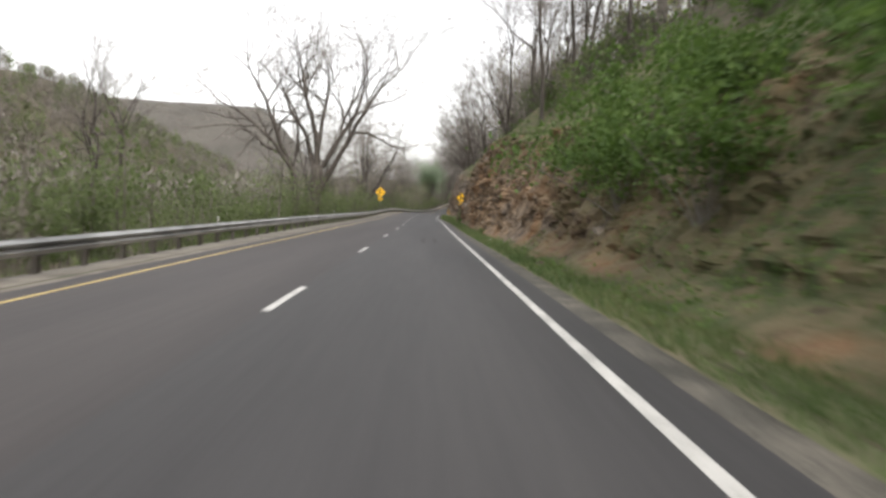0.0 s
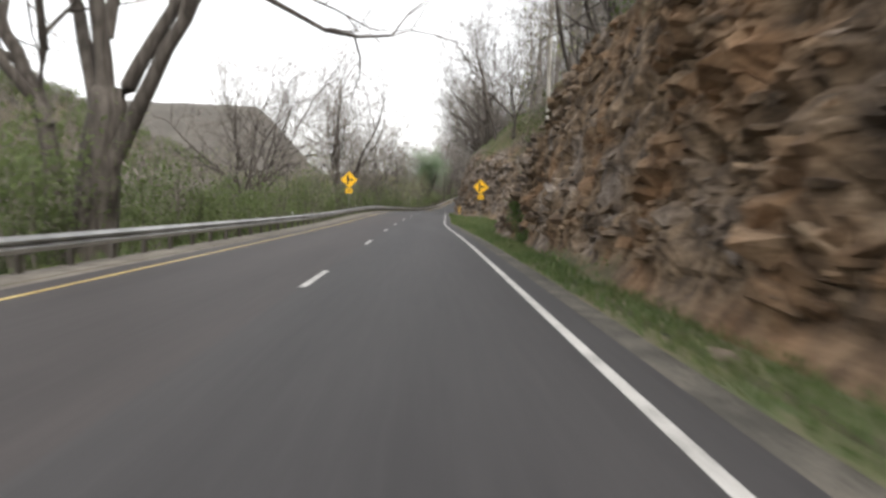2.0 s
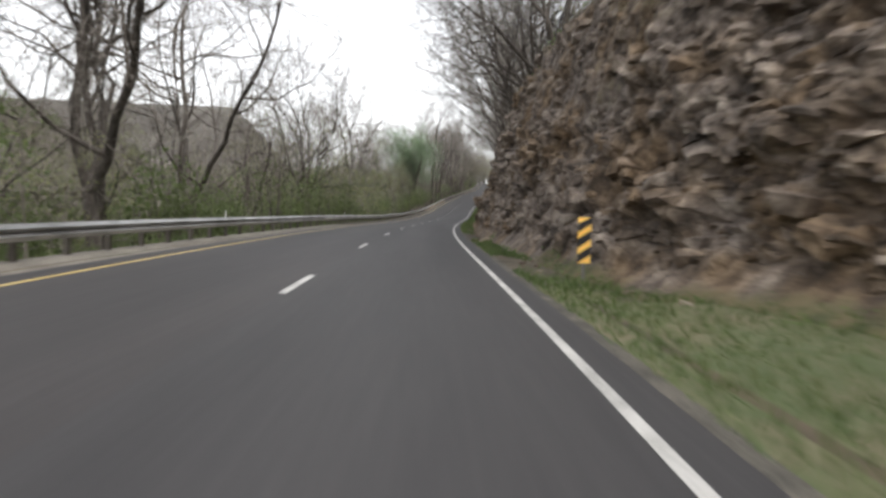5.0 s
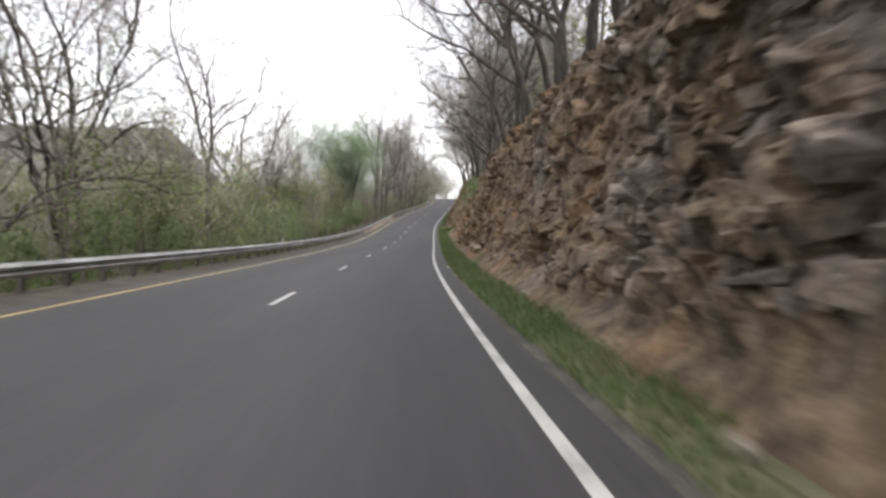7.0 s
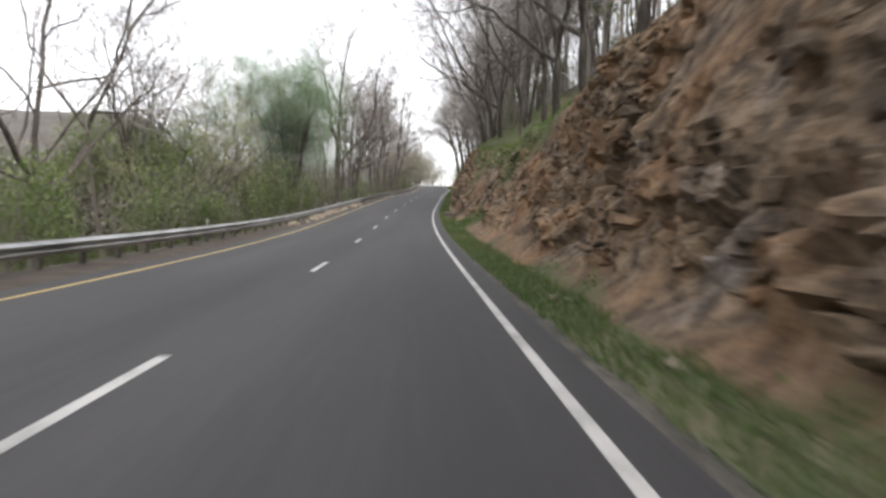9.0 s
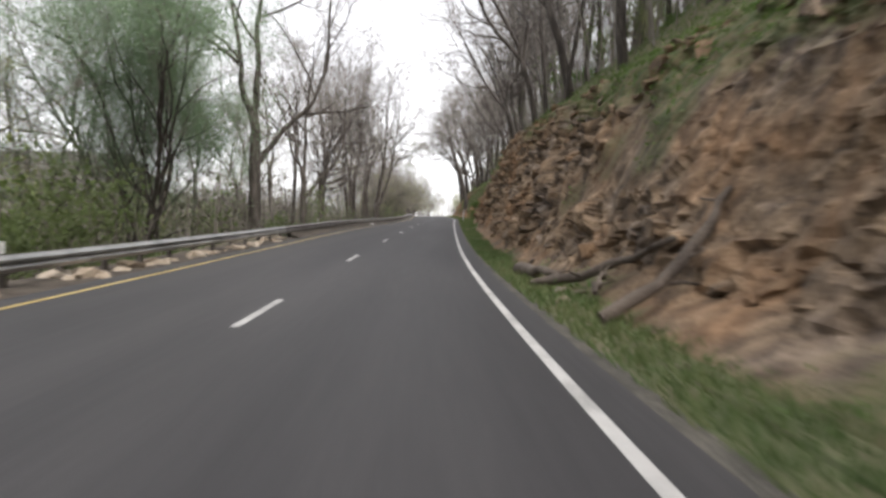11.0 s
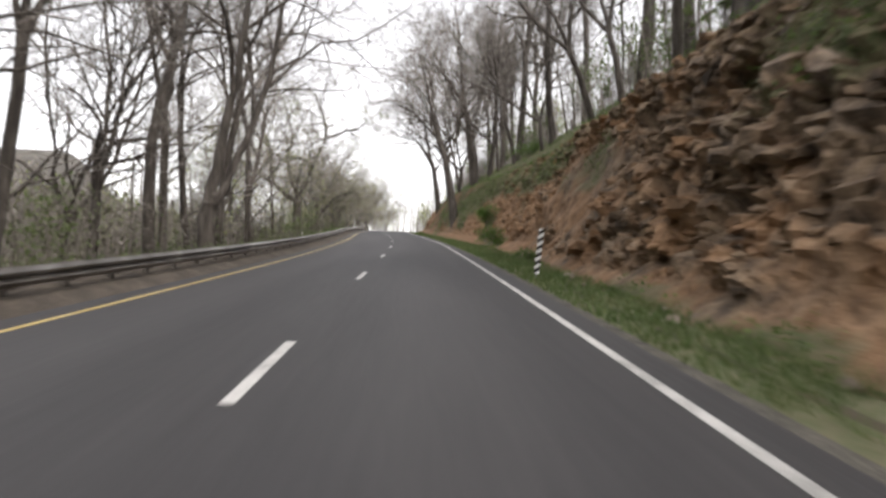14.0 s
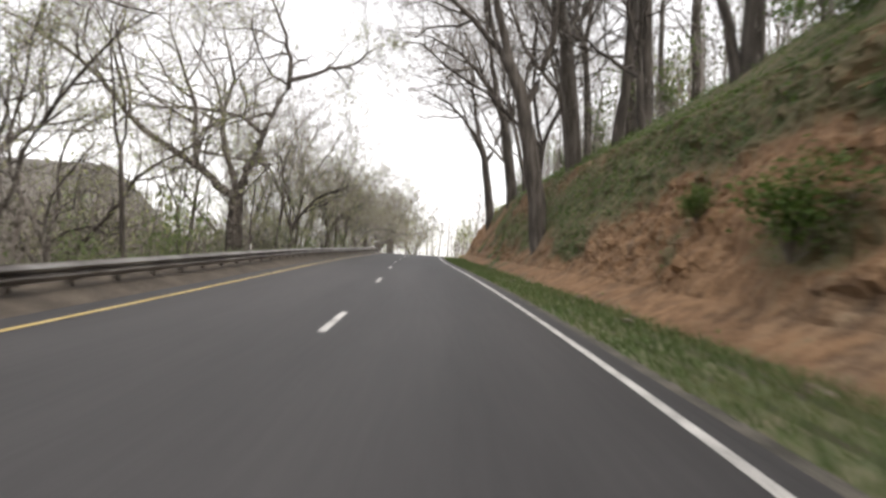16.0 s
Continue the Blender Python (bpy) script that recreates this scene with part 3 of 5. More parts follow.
def build_cliff():
    """The rock cut: blocks of several sizes stand out from one another in tilted layers."""
    s = np.arange(-30, 450, 0.15)
    v = np.concatenate([np.linspace(0, 1, 70), 1 + np.linspace(0.02, 1, 12) ** 1.3])
    S, W = np.meshgrid(s, v, indexing="ij")
    V, brow = np.minimum(W, 1), np.maximum(W - 1, 0)
    foot, run, top = cut(CUT_FOOT, S) - 0.45, cut(CUT_RUN, S) + 0.45, cut(CUT_TOP, S)
    rocky = cut(ROCKY, S)
    bulge = (fractal(S / 11, V * 0.9, 21, 3) - 0.5) * 2.2
    # a soft talus at the foot, a steep face, a rounded brow
    steep = np.clip((rocky - 0.5) * 2, 0, 1)
    prof_u = (1 - steep) * np.interp(V, [0, 0.16, 0.30, 0.85, 1.0], [0, 0.26, 0.36, 0.80, 1.0]) + steep * np.interp(V, [0, 0.08, 0.2, 0.85, 1.0], [0, 0.17, 0.27, 0.76, 1.0])
    prof_h = (1 - steep) * np.interp(V, [0, 0.16, 0.30, 0.85, 1.0], [-0.02, 0.09, 0.22, 0.92, 1.0]) + steep * np.interp(V, [0, 0.08, 0.2, 0.85, 1.0], [-0.02, 0.055, 0.15, 0.92, 1.0])
    U = foot + prof_u * run + bulge * np.sin(np.pi * np.clip(V, 0, 1)) * 0.55 * rocky
    H = prof_h * top
    x = S + 0.25 * H
    y = H - 0.12 * S
    warp = (fractal(x / 2.2, y / 2.2, 31, 3) - 0.5) * 1.1
    flat = np.interp(S, [270, 295], [1.0, 0.62])
    big = cell_noise(x / 1.7 + warp, y / (1.4 * flat) + warp * 0.6, 41)[0]
    mid, gap2 = cell_noise(x / 0.75 + warp, y / (0.55 * flat) + warp, 51)
    small, gap3 = cell_noise(x / 0.40, y / (0.36 * flat) + warp, 61)
    layer = (y + (fractal(x / 3.5, y / 3.5, 35, 4) - 0.5) * 2.4) / np.interp(S, [0, 270, 295], [1.15, 1.15, 0.8])
    ledge = layer - np.floor(layer)
    out = (big - 0.5) * 0.55 + (mid - 0.5) * 0.44 + (small - 0.5) * 0.20 + (np.minimum(ledge / 0.7, (1 - ledge) / 0.3) - 0.5) * np.interp(S, [270, 300], [0.24, 0.24])
    out -= 0.30 * np.clip(1 - gap2 / 0.09, 0, 1) * (big > 0.25) + 0.08 * np.clip(1 - gap3 / 0.12, 0, 1)
    out += (fractal(x / 1.6, y / 1.0, 71, 5) - 0.5) * 0.8
    patch = np.clip((fractal(S / 7, V * 2.2, 81, 3) - 0.36) * 6, 0, 1)
    face = np.clip((V - 0.10 + 0.05 * steep) / 0.12, 0, 1) * np.clip((1.0 - V) / 0.10, 0, 1)
    amount = face * np.clip(rocky * 1.15 - 0.1, 0, 1) * np.where(rocky > 0.9, np.maximum(patch, 0.4), patch)
    soft = (fractal(S / 2.5, V * 5, 91, 4) - 0.5) * 0.8 * (0.3 + 0.7 * np.clip(V * 4, 0, 1)) * np.clip((1.0 - V) / 0.08, 0, 1)
    U = U - out * amount + soft * (1 - 0.6 * amount)
    H = H + (mid - 0.5) * 0.28 * amount + soft * 0.2
    U = np.maximum(U, 4.35 + 0.25 * V) + brow * 7
    H = np.where(brow > 0, np.maximum(right_height(S, U), H) + 0.12 - 0.5 * np.clip(brow * 3 - 2, 0, 1), H)
    P = at(S, U, H)
    me = mesh_of("cliff", P.reshape(-1, 3), grid_faces(len(s), len(v)), [CLIFF], smooth=False)
    tone = np.clip(cut(RUST, S) + np.interp(S, [335, 355], [0.14, 0.25]) * (1 - amount) * np.clip(1.15 - V, 0, 1) + (big - 0.5) * 0.22, 0, 1)
    me.attributes.new("tone", "FLOAT", "POINT").data.foreach_set("value", tone.ravel().astype(np.float32))
    green = np.clip(brow * 4, 0, 1) * np.interp(S, [0, 82, 86, 132, 136, 240, 260], [0.12, 0.2, 0.15, 0.15, 0.3, 0.38, 0.5]) + np.interp(S, [82, 86, 132, 136], [0.6, 0.2, 0.2, 0.6]) * np.clip((V - 0.66) * 3.0, 0, 1)
    green += np.interp(S, [22, 34, 350, 380], [0.5, 0, 0, 0.15]) + 0.5 * (1 - amount) * np.clip((fractal(S / 4, V * 3, 17, 3) - 0.55) * 6, 0, 1)
    # grass at the foot; the second term greens the upper cut in place of shade
    green += np.clip(1 - V / 0.09, 0, 1) * 0.5 + np.interp(S, [18, 30, 58, 74], [0.35, 0.35, 0.25, 0]) * np.clip((V - 0.45) * 2.2, 0, 1)
    # tongues of grass and bare scars along the cut: place along the road, height, half length, half height, how green
    for s0, h0, ds, dh, g in ((254.5, 0.7, 2.2, 1.1, 0.9), (257.5, 0.3, 3.5, 0.5, 0.8), (265, 5.0, 9, 1.2, 0.8), (256, 4.6, 5, 1.3, 0.7), (250.5, 1.0, 1.8, 1.3, -1.0), (250.5, 3.4, 3, 1.2, 1.0), (246, 4.6, 4, 1.2, 0.8), (276, 4.8, 6, 0.9, 0.6), (291, 6.0, 6, 1.0, 0.6), (331, 4.2, 4, 1.1, 0.8), (325, 6.0, 6, 1.2, 0.7),
                              (78, 4.2, 5, 1.2, 0.9), (368, 0.4, 4, 0.35, 0.4), (376, 1.8, 2, 0.8, 0.8), (360, 4.6, 10, 1.0, 0.6), (394, 3.4, 8, 1.4, 0.8), (384, 4.6, 14, 0.9, 0.7), (410, 2.6, 12, 1.6, 0.6)):
        green += g * np.exp(-((S - s0) / ds) ** 2 - ((H - h0) / dh) ** 2)
    green *= 0.35 + 1.3 * fractal(S / 3.5, W * 4, 19, 4)
    me.attributes.new("green", "FLOAT", "POINT").data.foreach_set("value", np.clip(green, 0, 1).ravel().astype(np.float32))
    tagged(new("cliff", me), "broken brown rock cut with layered ledges and loose soil at its foot", "cliff", kind="structure")
    return P, np.clip(green, 0, 1), s, H, amount


def block_shapes(count):
    """Corners and triangles of a few broken blocks, each within a unit cube."""
    rng, shapes = np.random.default_rng(201), []
    for _ in range(count):
        bm = bmesh.new()
        bmesh.ops.create_cube(bm, size=1)
        for v in bm.verts:
            v.co += Vector(rng.uniform(-0.14, 0.14, 3))
        for _ in range(5):
            way = Vector(rng.choice([-1, 1], 3) * rng.uniform(0.25, 1.0, 3)).normalized()
            bmesh.ops.bisect_plane(bm, geom=[*bm.verts, *bm.edges, *bm.faces], plane_co=way * rng.uniform(0.40, 0.56), plane_no=way, clear_outer=True)
            bmesh.ops.holes_fill(bm, edges=[e for e in bm.edges if e.is_boundary])
        bmesh.ops.triangulate(bm, faces=bm.faces)
        bm.verts.index_update()
        shapes.append((np.array([v.co[:] for v in bm.verts]), np.array([[v.index for v in f.verts] for f in bm.faces])))
        bm.free()
    return shapes


def build_blocks(P, rock, s):
    """Broken blocks that stand out of the rock face along its tilted layers."""
    rng = np.random.default_rng(202)
    shapes = block_shapes(16)
    near = np.repeat(s, P.shape[1])
    chance = np.clip(rock - 0.25, 0, 1).ravel() * np.where((near > 18) & (near < 400), 1, 0) * np.interp(near, [28, 50, 60, 130, 136, 165, 180, 236, 243, 260, 275, 335, 350, 365], [0.12, 0.3, 1.0, 1.0, 1.3, 1.2, 0.6, 0.6, 0.06, 0.10, 0.75, 0.7, 0.4, 0.12])
    pick = rng.choice(len(near), 11000, p=chance / chance.sum())
    places, S = P.reshape(-1, 3)[pick], near[pick]
    m = len(pick)
    flat = np.interp(S, [132, 136, 165, 172, 275, 292], [1.0, 1.45, 1.45, 1.0, 1.0, 0.95])
    grade = np.exp(rng.normal(0, 0.48, (m, 1)))
    size = grade * np.stack([0.215 * rng.uniform(0.6, 1.7, m) / flat ** 0.6, rng.uniform(0.25, 0.45, m), 0.12 * rng.uniform(0.6, 1.4, m) * flat], -1)
    size = np.minimum(size, [0.75, 0.6, 0.38])
    turn = [Euler((rng.normal(0, 0.22), 0.08 + rng.normal(0, 0.30), math.radians(heading(q) - 90) + rng.normal(0, 0.30))).to_matrix() for q in S]
    turn = np.array([[list(r) for r in q] for q in turn])
    # local x runs along the road, local y into the hill
    into = turn[:, :, 1]
    tone = np.clip(cut(RUST, S) + rng.normal(0, 0.10, m), 0, 1)
    places = places + into * size[:, 1:2] * rng.uniform(0.14, 0.46, (m, 1))
    single = (S > 290) & (S < 322)
    single &= np.cumsum(single) <= 300
    cliff = bpy.data.objects["cliff"]
    meshes = {}
    vs, fs, tones, base = [], [], [], 0
    for k in range(m):
        V, F = shapes[k % 16]
        if single[k]:
            key = (k % 16, int(tone[k] * 3))
            if key not in meshes:
                me = mesh_of("stone", V, F, [STONES])
                me.attributes.new("tone", "FLOAT", "POINT").data.foreach_set("value", np.full(len(V), (key[1] + 0.5) / 3.4, np.float32))
                meshes[key] = me
            ob = under("stone", meshes[key], cliff)
            ob.matrix_basis = Matrix.LocRotScale(Vector(places[k]), Matrix(turn[k].tolist()).to_quaternion(), Vector(size[k]))
            continue
        vs.append((V * size[k]) @ turn[k].T + places[k])
        fs.append(F + base)
        tones.append(np.full(len(V), tone[k]))
        base += len(V)
    me = mesh_of("rubble", np.concatenate(vs), np.concatenate(fs), [BLOCKS])
    me.attributes.new("tone", "FLOAT", "POINT").data.foreach_set("value", np.concatenate(tones).astype(np.float32))
    tagged(under("rubble", me, cliff, "broken brown and grey blocks of layered rock"), kind="stuff")


# ---- plants ----
def frame_of(d):
    ref = np.where(np.abs(d[:, 2:3]) > 0.9, np.array([[1.0, 0, 0]]), np.array([[0, 0, 1.0]]))
    a = np.cross(d, ref)
    a /= np.linalg.norm(a, axis=1)[:, None]
    return a, np.cross(d, a)


def tubes(segments, sides):
    """Tapered tubes from rows of start, end, and radius at both."""
    g = np.array(segments, float)
    d = g[:, 3:6] - g[:, :3]
    d /= np.linalg.norm(d, axis=1)[:, None] + 1e-9
    a, b = frame_of(d)
    ang = np.arange(sides) * 2 * np.pi / sides
    ring = np.cos(ang)[None, :, None] * a[:, None] + np.sin(ang)[None, :, None] * b[:, None]
    low, high = g[:, None, :3] + ring * g[:, None, None, 6], g[:, None, 3:6] + ring * g[:, None, None, 7]
    V = np.concatenate([low, high], 1).reshape(-1, 3)
    k = np.arange(sides)
    quad = np.stack([k, (k + 1) % sides, sides + (k + 1) % sides, sides + k], -1)
    F = (np.arange(len(g))[:, None, None] * 2 * sides + quad[None]).reshape(-1, 4)
    return V, F


def strips(segments, rng):
    """The finest twigs, as thin tapered blades of random turn."""
    g = np.array(segments, float)
    d = g[:, 3:6] - g[:, :3]
    d /= np.linalg.norm(d, axis=1)[:, None] + 1e-9
    a, b = frame_of(d)
    turn = rng.uniform(0, np.pi, (len(g), 1))
    side = np.cos(turn) * a + np.sin(turn) * b
    V = np.stack([g[:, :3] - side * g[:, 6:7], g[:, :3] + side * g[:, 6:7], g[:, 3:6] + side * g[:, 7:8], g[:, 3:6] - side * g[:, 7:8]], 1).reshape(-1, 3)
    return V, np.arange(4 * len(g)).reshape(-1, 4)


def swept(points, radii, sides):
    """One unbroken tube through the points, closed at both ends."""
    p, r = np.asarray(points, float), np.asarray(radii, float)
    d = np.gradient(p, axis=0)
    d /= np.linalg.norm(d, axis=1)[:, None]
    a, b = frame_of(d)
    ang = np.arange(sides) * 2 * np.pi / sides
    V = p[:, None] + (np.cos(ang)[None, :, None] * a[:, None] + np.sin(ang)[None, :, None] * b[:, None]) * r[:, None, None]
    n, k = len(p), np.arange(sides)
    quad = np.stack([k, (k + 1) % sides, sides + (k + 1) % sides, sides + k], -1)
    F = (np.arange(n - 1)[:, None, None] * sides + quad[None]).reshape(-1, 4)
    caps = [[q * sides + m for m in (0, c, c + 1, c + 2)] for q in (0, n - 1) for c in range(1, sides - 2, 2)]
    return V.reshape(-1, 3), np.concatenate([F, np.array(caps)])


def leaf_quads(places, size, rng, flat=0.0):
    """Small bent leaves of random turn at the given places."""
    n = len(places)
    d = rng.normal(size=(n, 3))
    d[:, 2] *= 1 - flat
    d /= np.linalg.norm(d, axis=1)[:, None]
    a, b = frame_of(d)
    w = size * rng.uniform(0.6, 1.35, (n, 1))
    p = np.asarray(places)
    V = np.stack([p - d * w * 0.6, p + a * w * 0.42 + b * w * 0.12, p + d * w * 0.7, p - a * w * 0.42 + b * w * 0.12], 1).reshape(-1, 3)
    return V, np.arange(4 * n).reshape(-1, 4)


def turned(rng, d, angle):
    """The direction d, bent by an angle to a random side."""
    o = rng.normal(size=3)
    o -= d * (o @ d)
    return d * math.cos(angle) + o / np.linalg.norm(o) * math.sin(angle)


# by level, trunk to twig: pieces of a limb, its wander, how it rises, and its side shoots
PIECES, WANDER, RISE, SHOOTS = (6, 8, 5, 3, 2, 1), (0.05, 0.17, 0.22, 0.26, 0.30, 0.30), (0.03, 0.05, 0.035, 0.03, 0.05, 0.04), (0, 8, 4, 3, 3, 0)


def sprout(rng, points, r0, r1, level, levels, spread, rise, wander, bare, out):
    """Keeps one limb and grows its side shoots, level by level, down to the twigs."""
    points = np.asarray(points, float)
    n = len(points)
    radii = r0 + (r1 - r0) * np.linspace(0, 1, n) ** 0.8
    out[0 if level <= 1 or r0 > 0.05 else 1].append((points, radii))
    length = np.linalg.norm(np.diff(points, axis=0), axis=1).sum()
    if level >= levels:
        out[2].append(points[-1])
        return
    count = SHOOTS[level]
    for k in range(count):
        f = bare[min(level, 2)] + (1 - bare[min(level, 2)]) * (k + rng.uniform(0.1, 0.9)) / count
        i = min(int(f * (n - 1)), n - 2)
        p = points[i] + (points[i + 1] - points[i]) * (f * (n - 1) - i)
        d = points[i + 1] - points[i]
        d = turned(rng, d / np.linalg.norm(d), spread * rng.uniform(0.7, 1.35))
        grow_limb(rng, p, d, length * (0.0, 0.52, 0.55, 0.60, 0.62)[level] * (1.2 - 0.65 * f) * rng.uniform(0.7, 1.3), (radii[i] * 0.62), level + 1, levels, spread, rise, wander, bare, out)
    d = points[-1] - points[-2]
    d /= np.linalg.norm(d)
    for _ in range(2):
        grow_limb(rng, points[-1], turned(rng, d, spread * rng.uniform(0.25, 0.6)), length * 0.40 * rng.uniform(0.8, 1.2), r1 * 0.85, level + 1, levels, spread, rise, wander, bare, out)


def grow_limb(rng, p, d, length, r, level, levels, spread, rise, wander, bare, out):
    points, n = [p], PIECES[level]
    for _ in range(n):
        d = d + rng.normal(scale=WANDER[level] * wander, size=3) + [0, 0, RISE[level] * rise]
        d = d / np.linalg.norm(d)
        points.append(points[-1] + d * length / n)
    sprout(rng, points, r, r * 0.38, level, levels, spread, rise, wander, bare, out)


def grow(rng, height, radius, fork, spread, levels, lean, mains, rise, wander, limbs):
    """Limbs of a bare tree, thick and thin, and the ends of its twigs. limbs: the main ones, where the tree's own are known."""
    out = ([], [], [])
    if limbs:
        for points, r0, r1, level in limbs:
            p = np.asarray(points, float)
            t = np.linspace(0, len(p) - 1, 3 * len(p) - 2)
            fine = np.stack([np.interp(t, np.arange(len(p)), p[:, k]) for k in range(3)], -1)
            fine[1:-1] = 0.25 * fine[:-2] + 0.5 * fine[1:-1] + 0.25 * fine[2:] + rng.normal(scale=0.06, size=(len(t) - 2, 3))
            if level == 0:
                out[0].append((fine, np.linspace(r0, r1, len(fine))))
            else:
                sprout(rng, fine, r0, r1, level, levels, spread, rise, wander, (0.3, 0.3, 0.2), out)
        return out
    d = np.array([lean[0], lean[1], 1.0])
    d /= np.linalg.norm(d)
    p, trunk = np.array([0, 0, -1.0]), []
    tall = height * fork + 1.0
    for k in range(7):
        trunk.append(p)
        p = p + d * tall / 6
        d = d + rng.normal(scale=WANDER[0] * wander, size=3) + [0, 0, 0.03]
        d /= np.linalg.norm(d)
    radii = radius * np.array([1.55, 1.15, 1.0, 0.95, 0.9, 0.86, 0.82])
    out[0].append((np.array(trunk), radii))
    turn = rng.uniform(0, 2 * np.pi)
    for k in range(mains):
        a = turn + 2 * np.pi * (k + rng.uniform(-0.2, 0.2)) / mains
        lean_by = spread * rng.uniform(0.35, 0.85) if mains > 1 else 0.05
        way = np.array([math.cos(a) * math.sin(lean_by), math.sin(a) * math.sin(lean_by), math.cos(lean_by)]) * 0.8 + d * 0.2
        grow_limb(rng, trunk[-1] - d * 0.25, way / np.linalg.norm(way), height * (1 - fork) * rng.uniform(0.75, 1.0), radius * rng.uniform(0.5, 0.72), 1, levels, spread, rise, wander, (0.25, 0.12, 0.15), out)
    for k in range(2 if fork > 0.3 else 0):
        i = rng.integers(3, 6)
        grow_limb(rng, trunk[i], turned(rng, np.array([0, 0, 1.0]), rng.uniform(0.7, 1.1)), height * 0.24 * rng.uniform(0.6, 1.2), radius * 0.25, 2, levels, spread, rise, wander, (0.3, 0.2, 0.15), out)
    return out


def tree(name, seed, height, radius, label, fork=0.35, spread=0.75, levels=5, lean=(0, 0), bark=None, leaves=None, leaf_size=0.14, leaf_count=0, mains=3, least=0.008, rise=1.0, wander=1.0, puff=0.22, limbs=None, sides=7):
    """A tree of trunk and crown at the origin, to be copied."""
    rng = np.random.default_rng(seed)
    thick, thin, ends = grow(rng, height, radius, fork, spread, levels, lean, mains, rise, wander, limbs)
    ends = np.array(ends)
    root = thing(name, pose(0, 0, -500), label, "tree")
    scale = 1.0 if limbs else height / ends[:, 2].max()
    vs, fs, base = [], [], 0
    for points, radii in thick:
        V, F = swept(points, radii, sides if radii[0] > 0.12 else 4)
        vs.append(V)
        fs.append(F + base)
        base += len(V)
    under("trunk", mesh_of("trunk", np.concatenate(vs) * scale, np.concatenate(fs), [bark or BARK], smooth=True), root)
    T = np.array([[*p[k], *p[k + 1], r[k], r[k + 1]] for p, r in thin for k in range(len(p) - 1)])
    T[:, :6] *= scale
    T[:, 6:] = np.maximum(T[:, 6:] * scale, least)
    fine = T[:, 6] < 0.02
    V, F = tubes(T[~fine], 3) if (~fine).any() else (np.zeros((0, 3)), np.zeros((0, 4), int))
    SV, SF = strips(T[fine], rng)
    V, F = np.concatenate([V, SV]), np.concatenate([F, SF + len(V)])
    mats, slots = [TWIG], np.zeros(len(F), int)
    if leaf_count:
        spots = ends[rng.integers(0, len(ends), leaf_count)] * scale + rng.normal(scale=puff, size=(leaf_count, 3))
        LV, LF = leaf_quads(spots, leaf_size, rng)
        F, V = np.concatenate([F, LF + len(V)]), np.concatenate([V, LV])
        mats, slots = [TWIG, leaves], np.concatenate([slots, np.ones(len(LF), int)])
    under("crown", mesh_of("crown", V, F, mats, slots=slots), root)
    return root


def bush(name, seed, size, leaves, label, count=900, leaf_size=0.10):
    """A leafy shrub: stems and clumps of leaves."""
    rng = np.random.default_rng(seed)
    root = thing(name, pose(0, 0, -500), label, "bush")
    clumps = rng.normal(size=(14, 3)) * np.array(size) * 0.42 + np.array([0, 0, size[2] * 0.75])
    clumps[:, 2] = np.maximum(clumps[:, 2], size[2] * 0.15)
    stems = [[0, 0, -0.2, *(c * 0.55), 0.014, 0.010] for c in clumps] + [[*(c * 0.55), *c, 0.010, 0.005] for c in clumps]
    V, F = tubes(stems, 4)
    under("stem", mesh_of("stem", V, F, [TWIG]), root)
    spots = clumps[rng.integers(0, len(clumps), count)] + rng.normal(size=(count, 3)) * np.array(size) * 0.21
    spots[:, 2] = np.maximum(spots[:, 2], 0.03)
    V, F = leaf_quads(spots, leaf_size, rng)
    under("foliage", mesh_of("foliage", V, F, [leaves]), root)
    return root


def put(kind, s, u, turn=0.0, size=1.0, sink=0.0, group="", lean=(0, 0)):
    m = Matrix.Translation(on_ground(s, u, -sink)) @ pose(0, 0, 0, lean[0], lean[1], turn) @ Matrix.Diagonal((size, size, size, 1))
    ob = copy_thing(kind, Matrix())
    ob.matrix_basis = m
    return tagged(ob, group=group)


def drop_master(*kinds):
    """Masters are taken away once they are copied."""
    for k in kinds:
        for o in (*k.children_recursive, k):
            bpy.data.objects.remove(o)


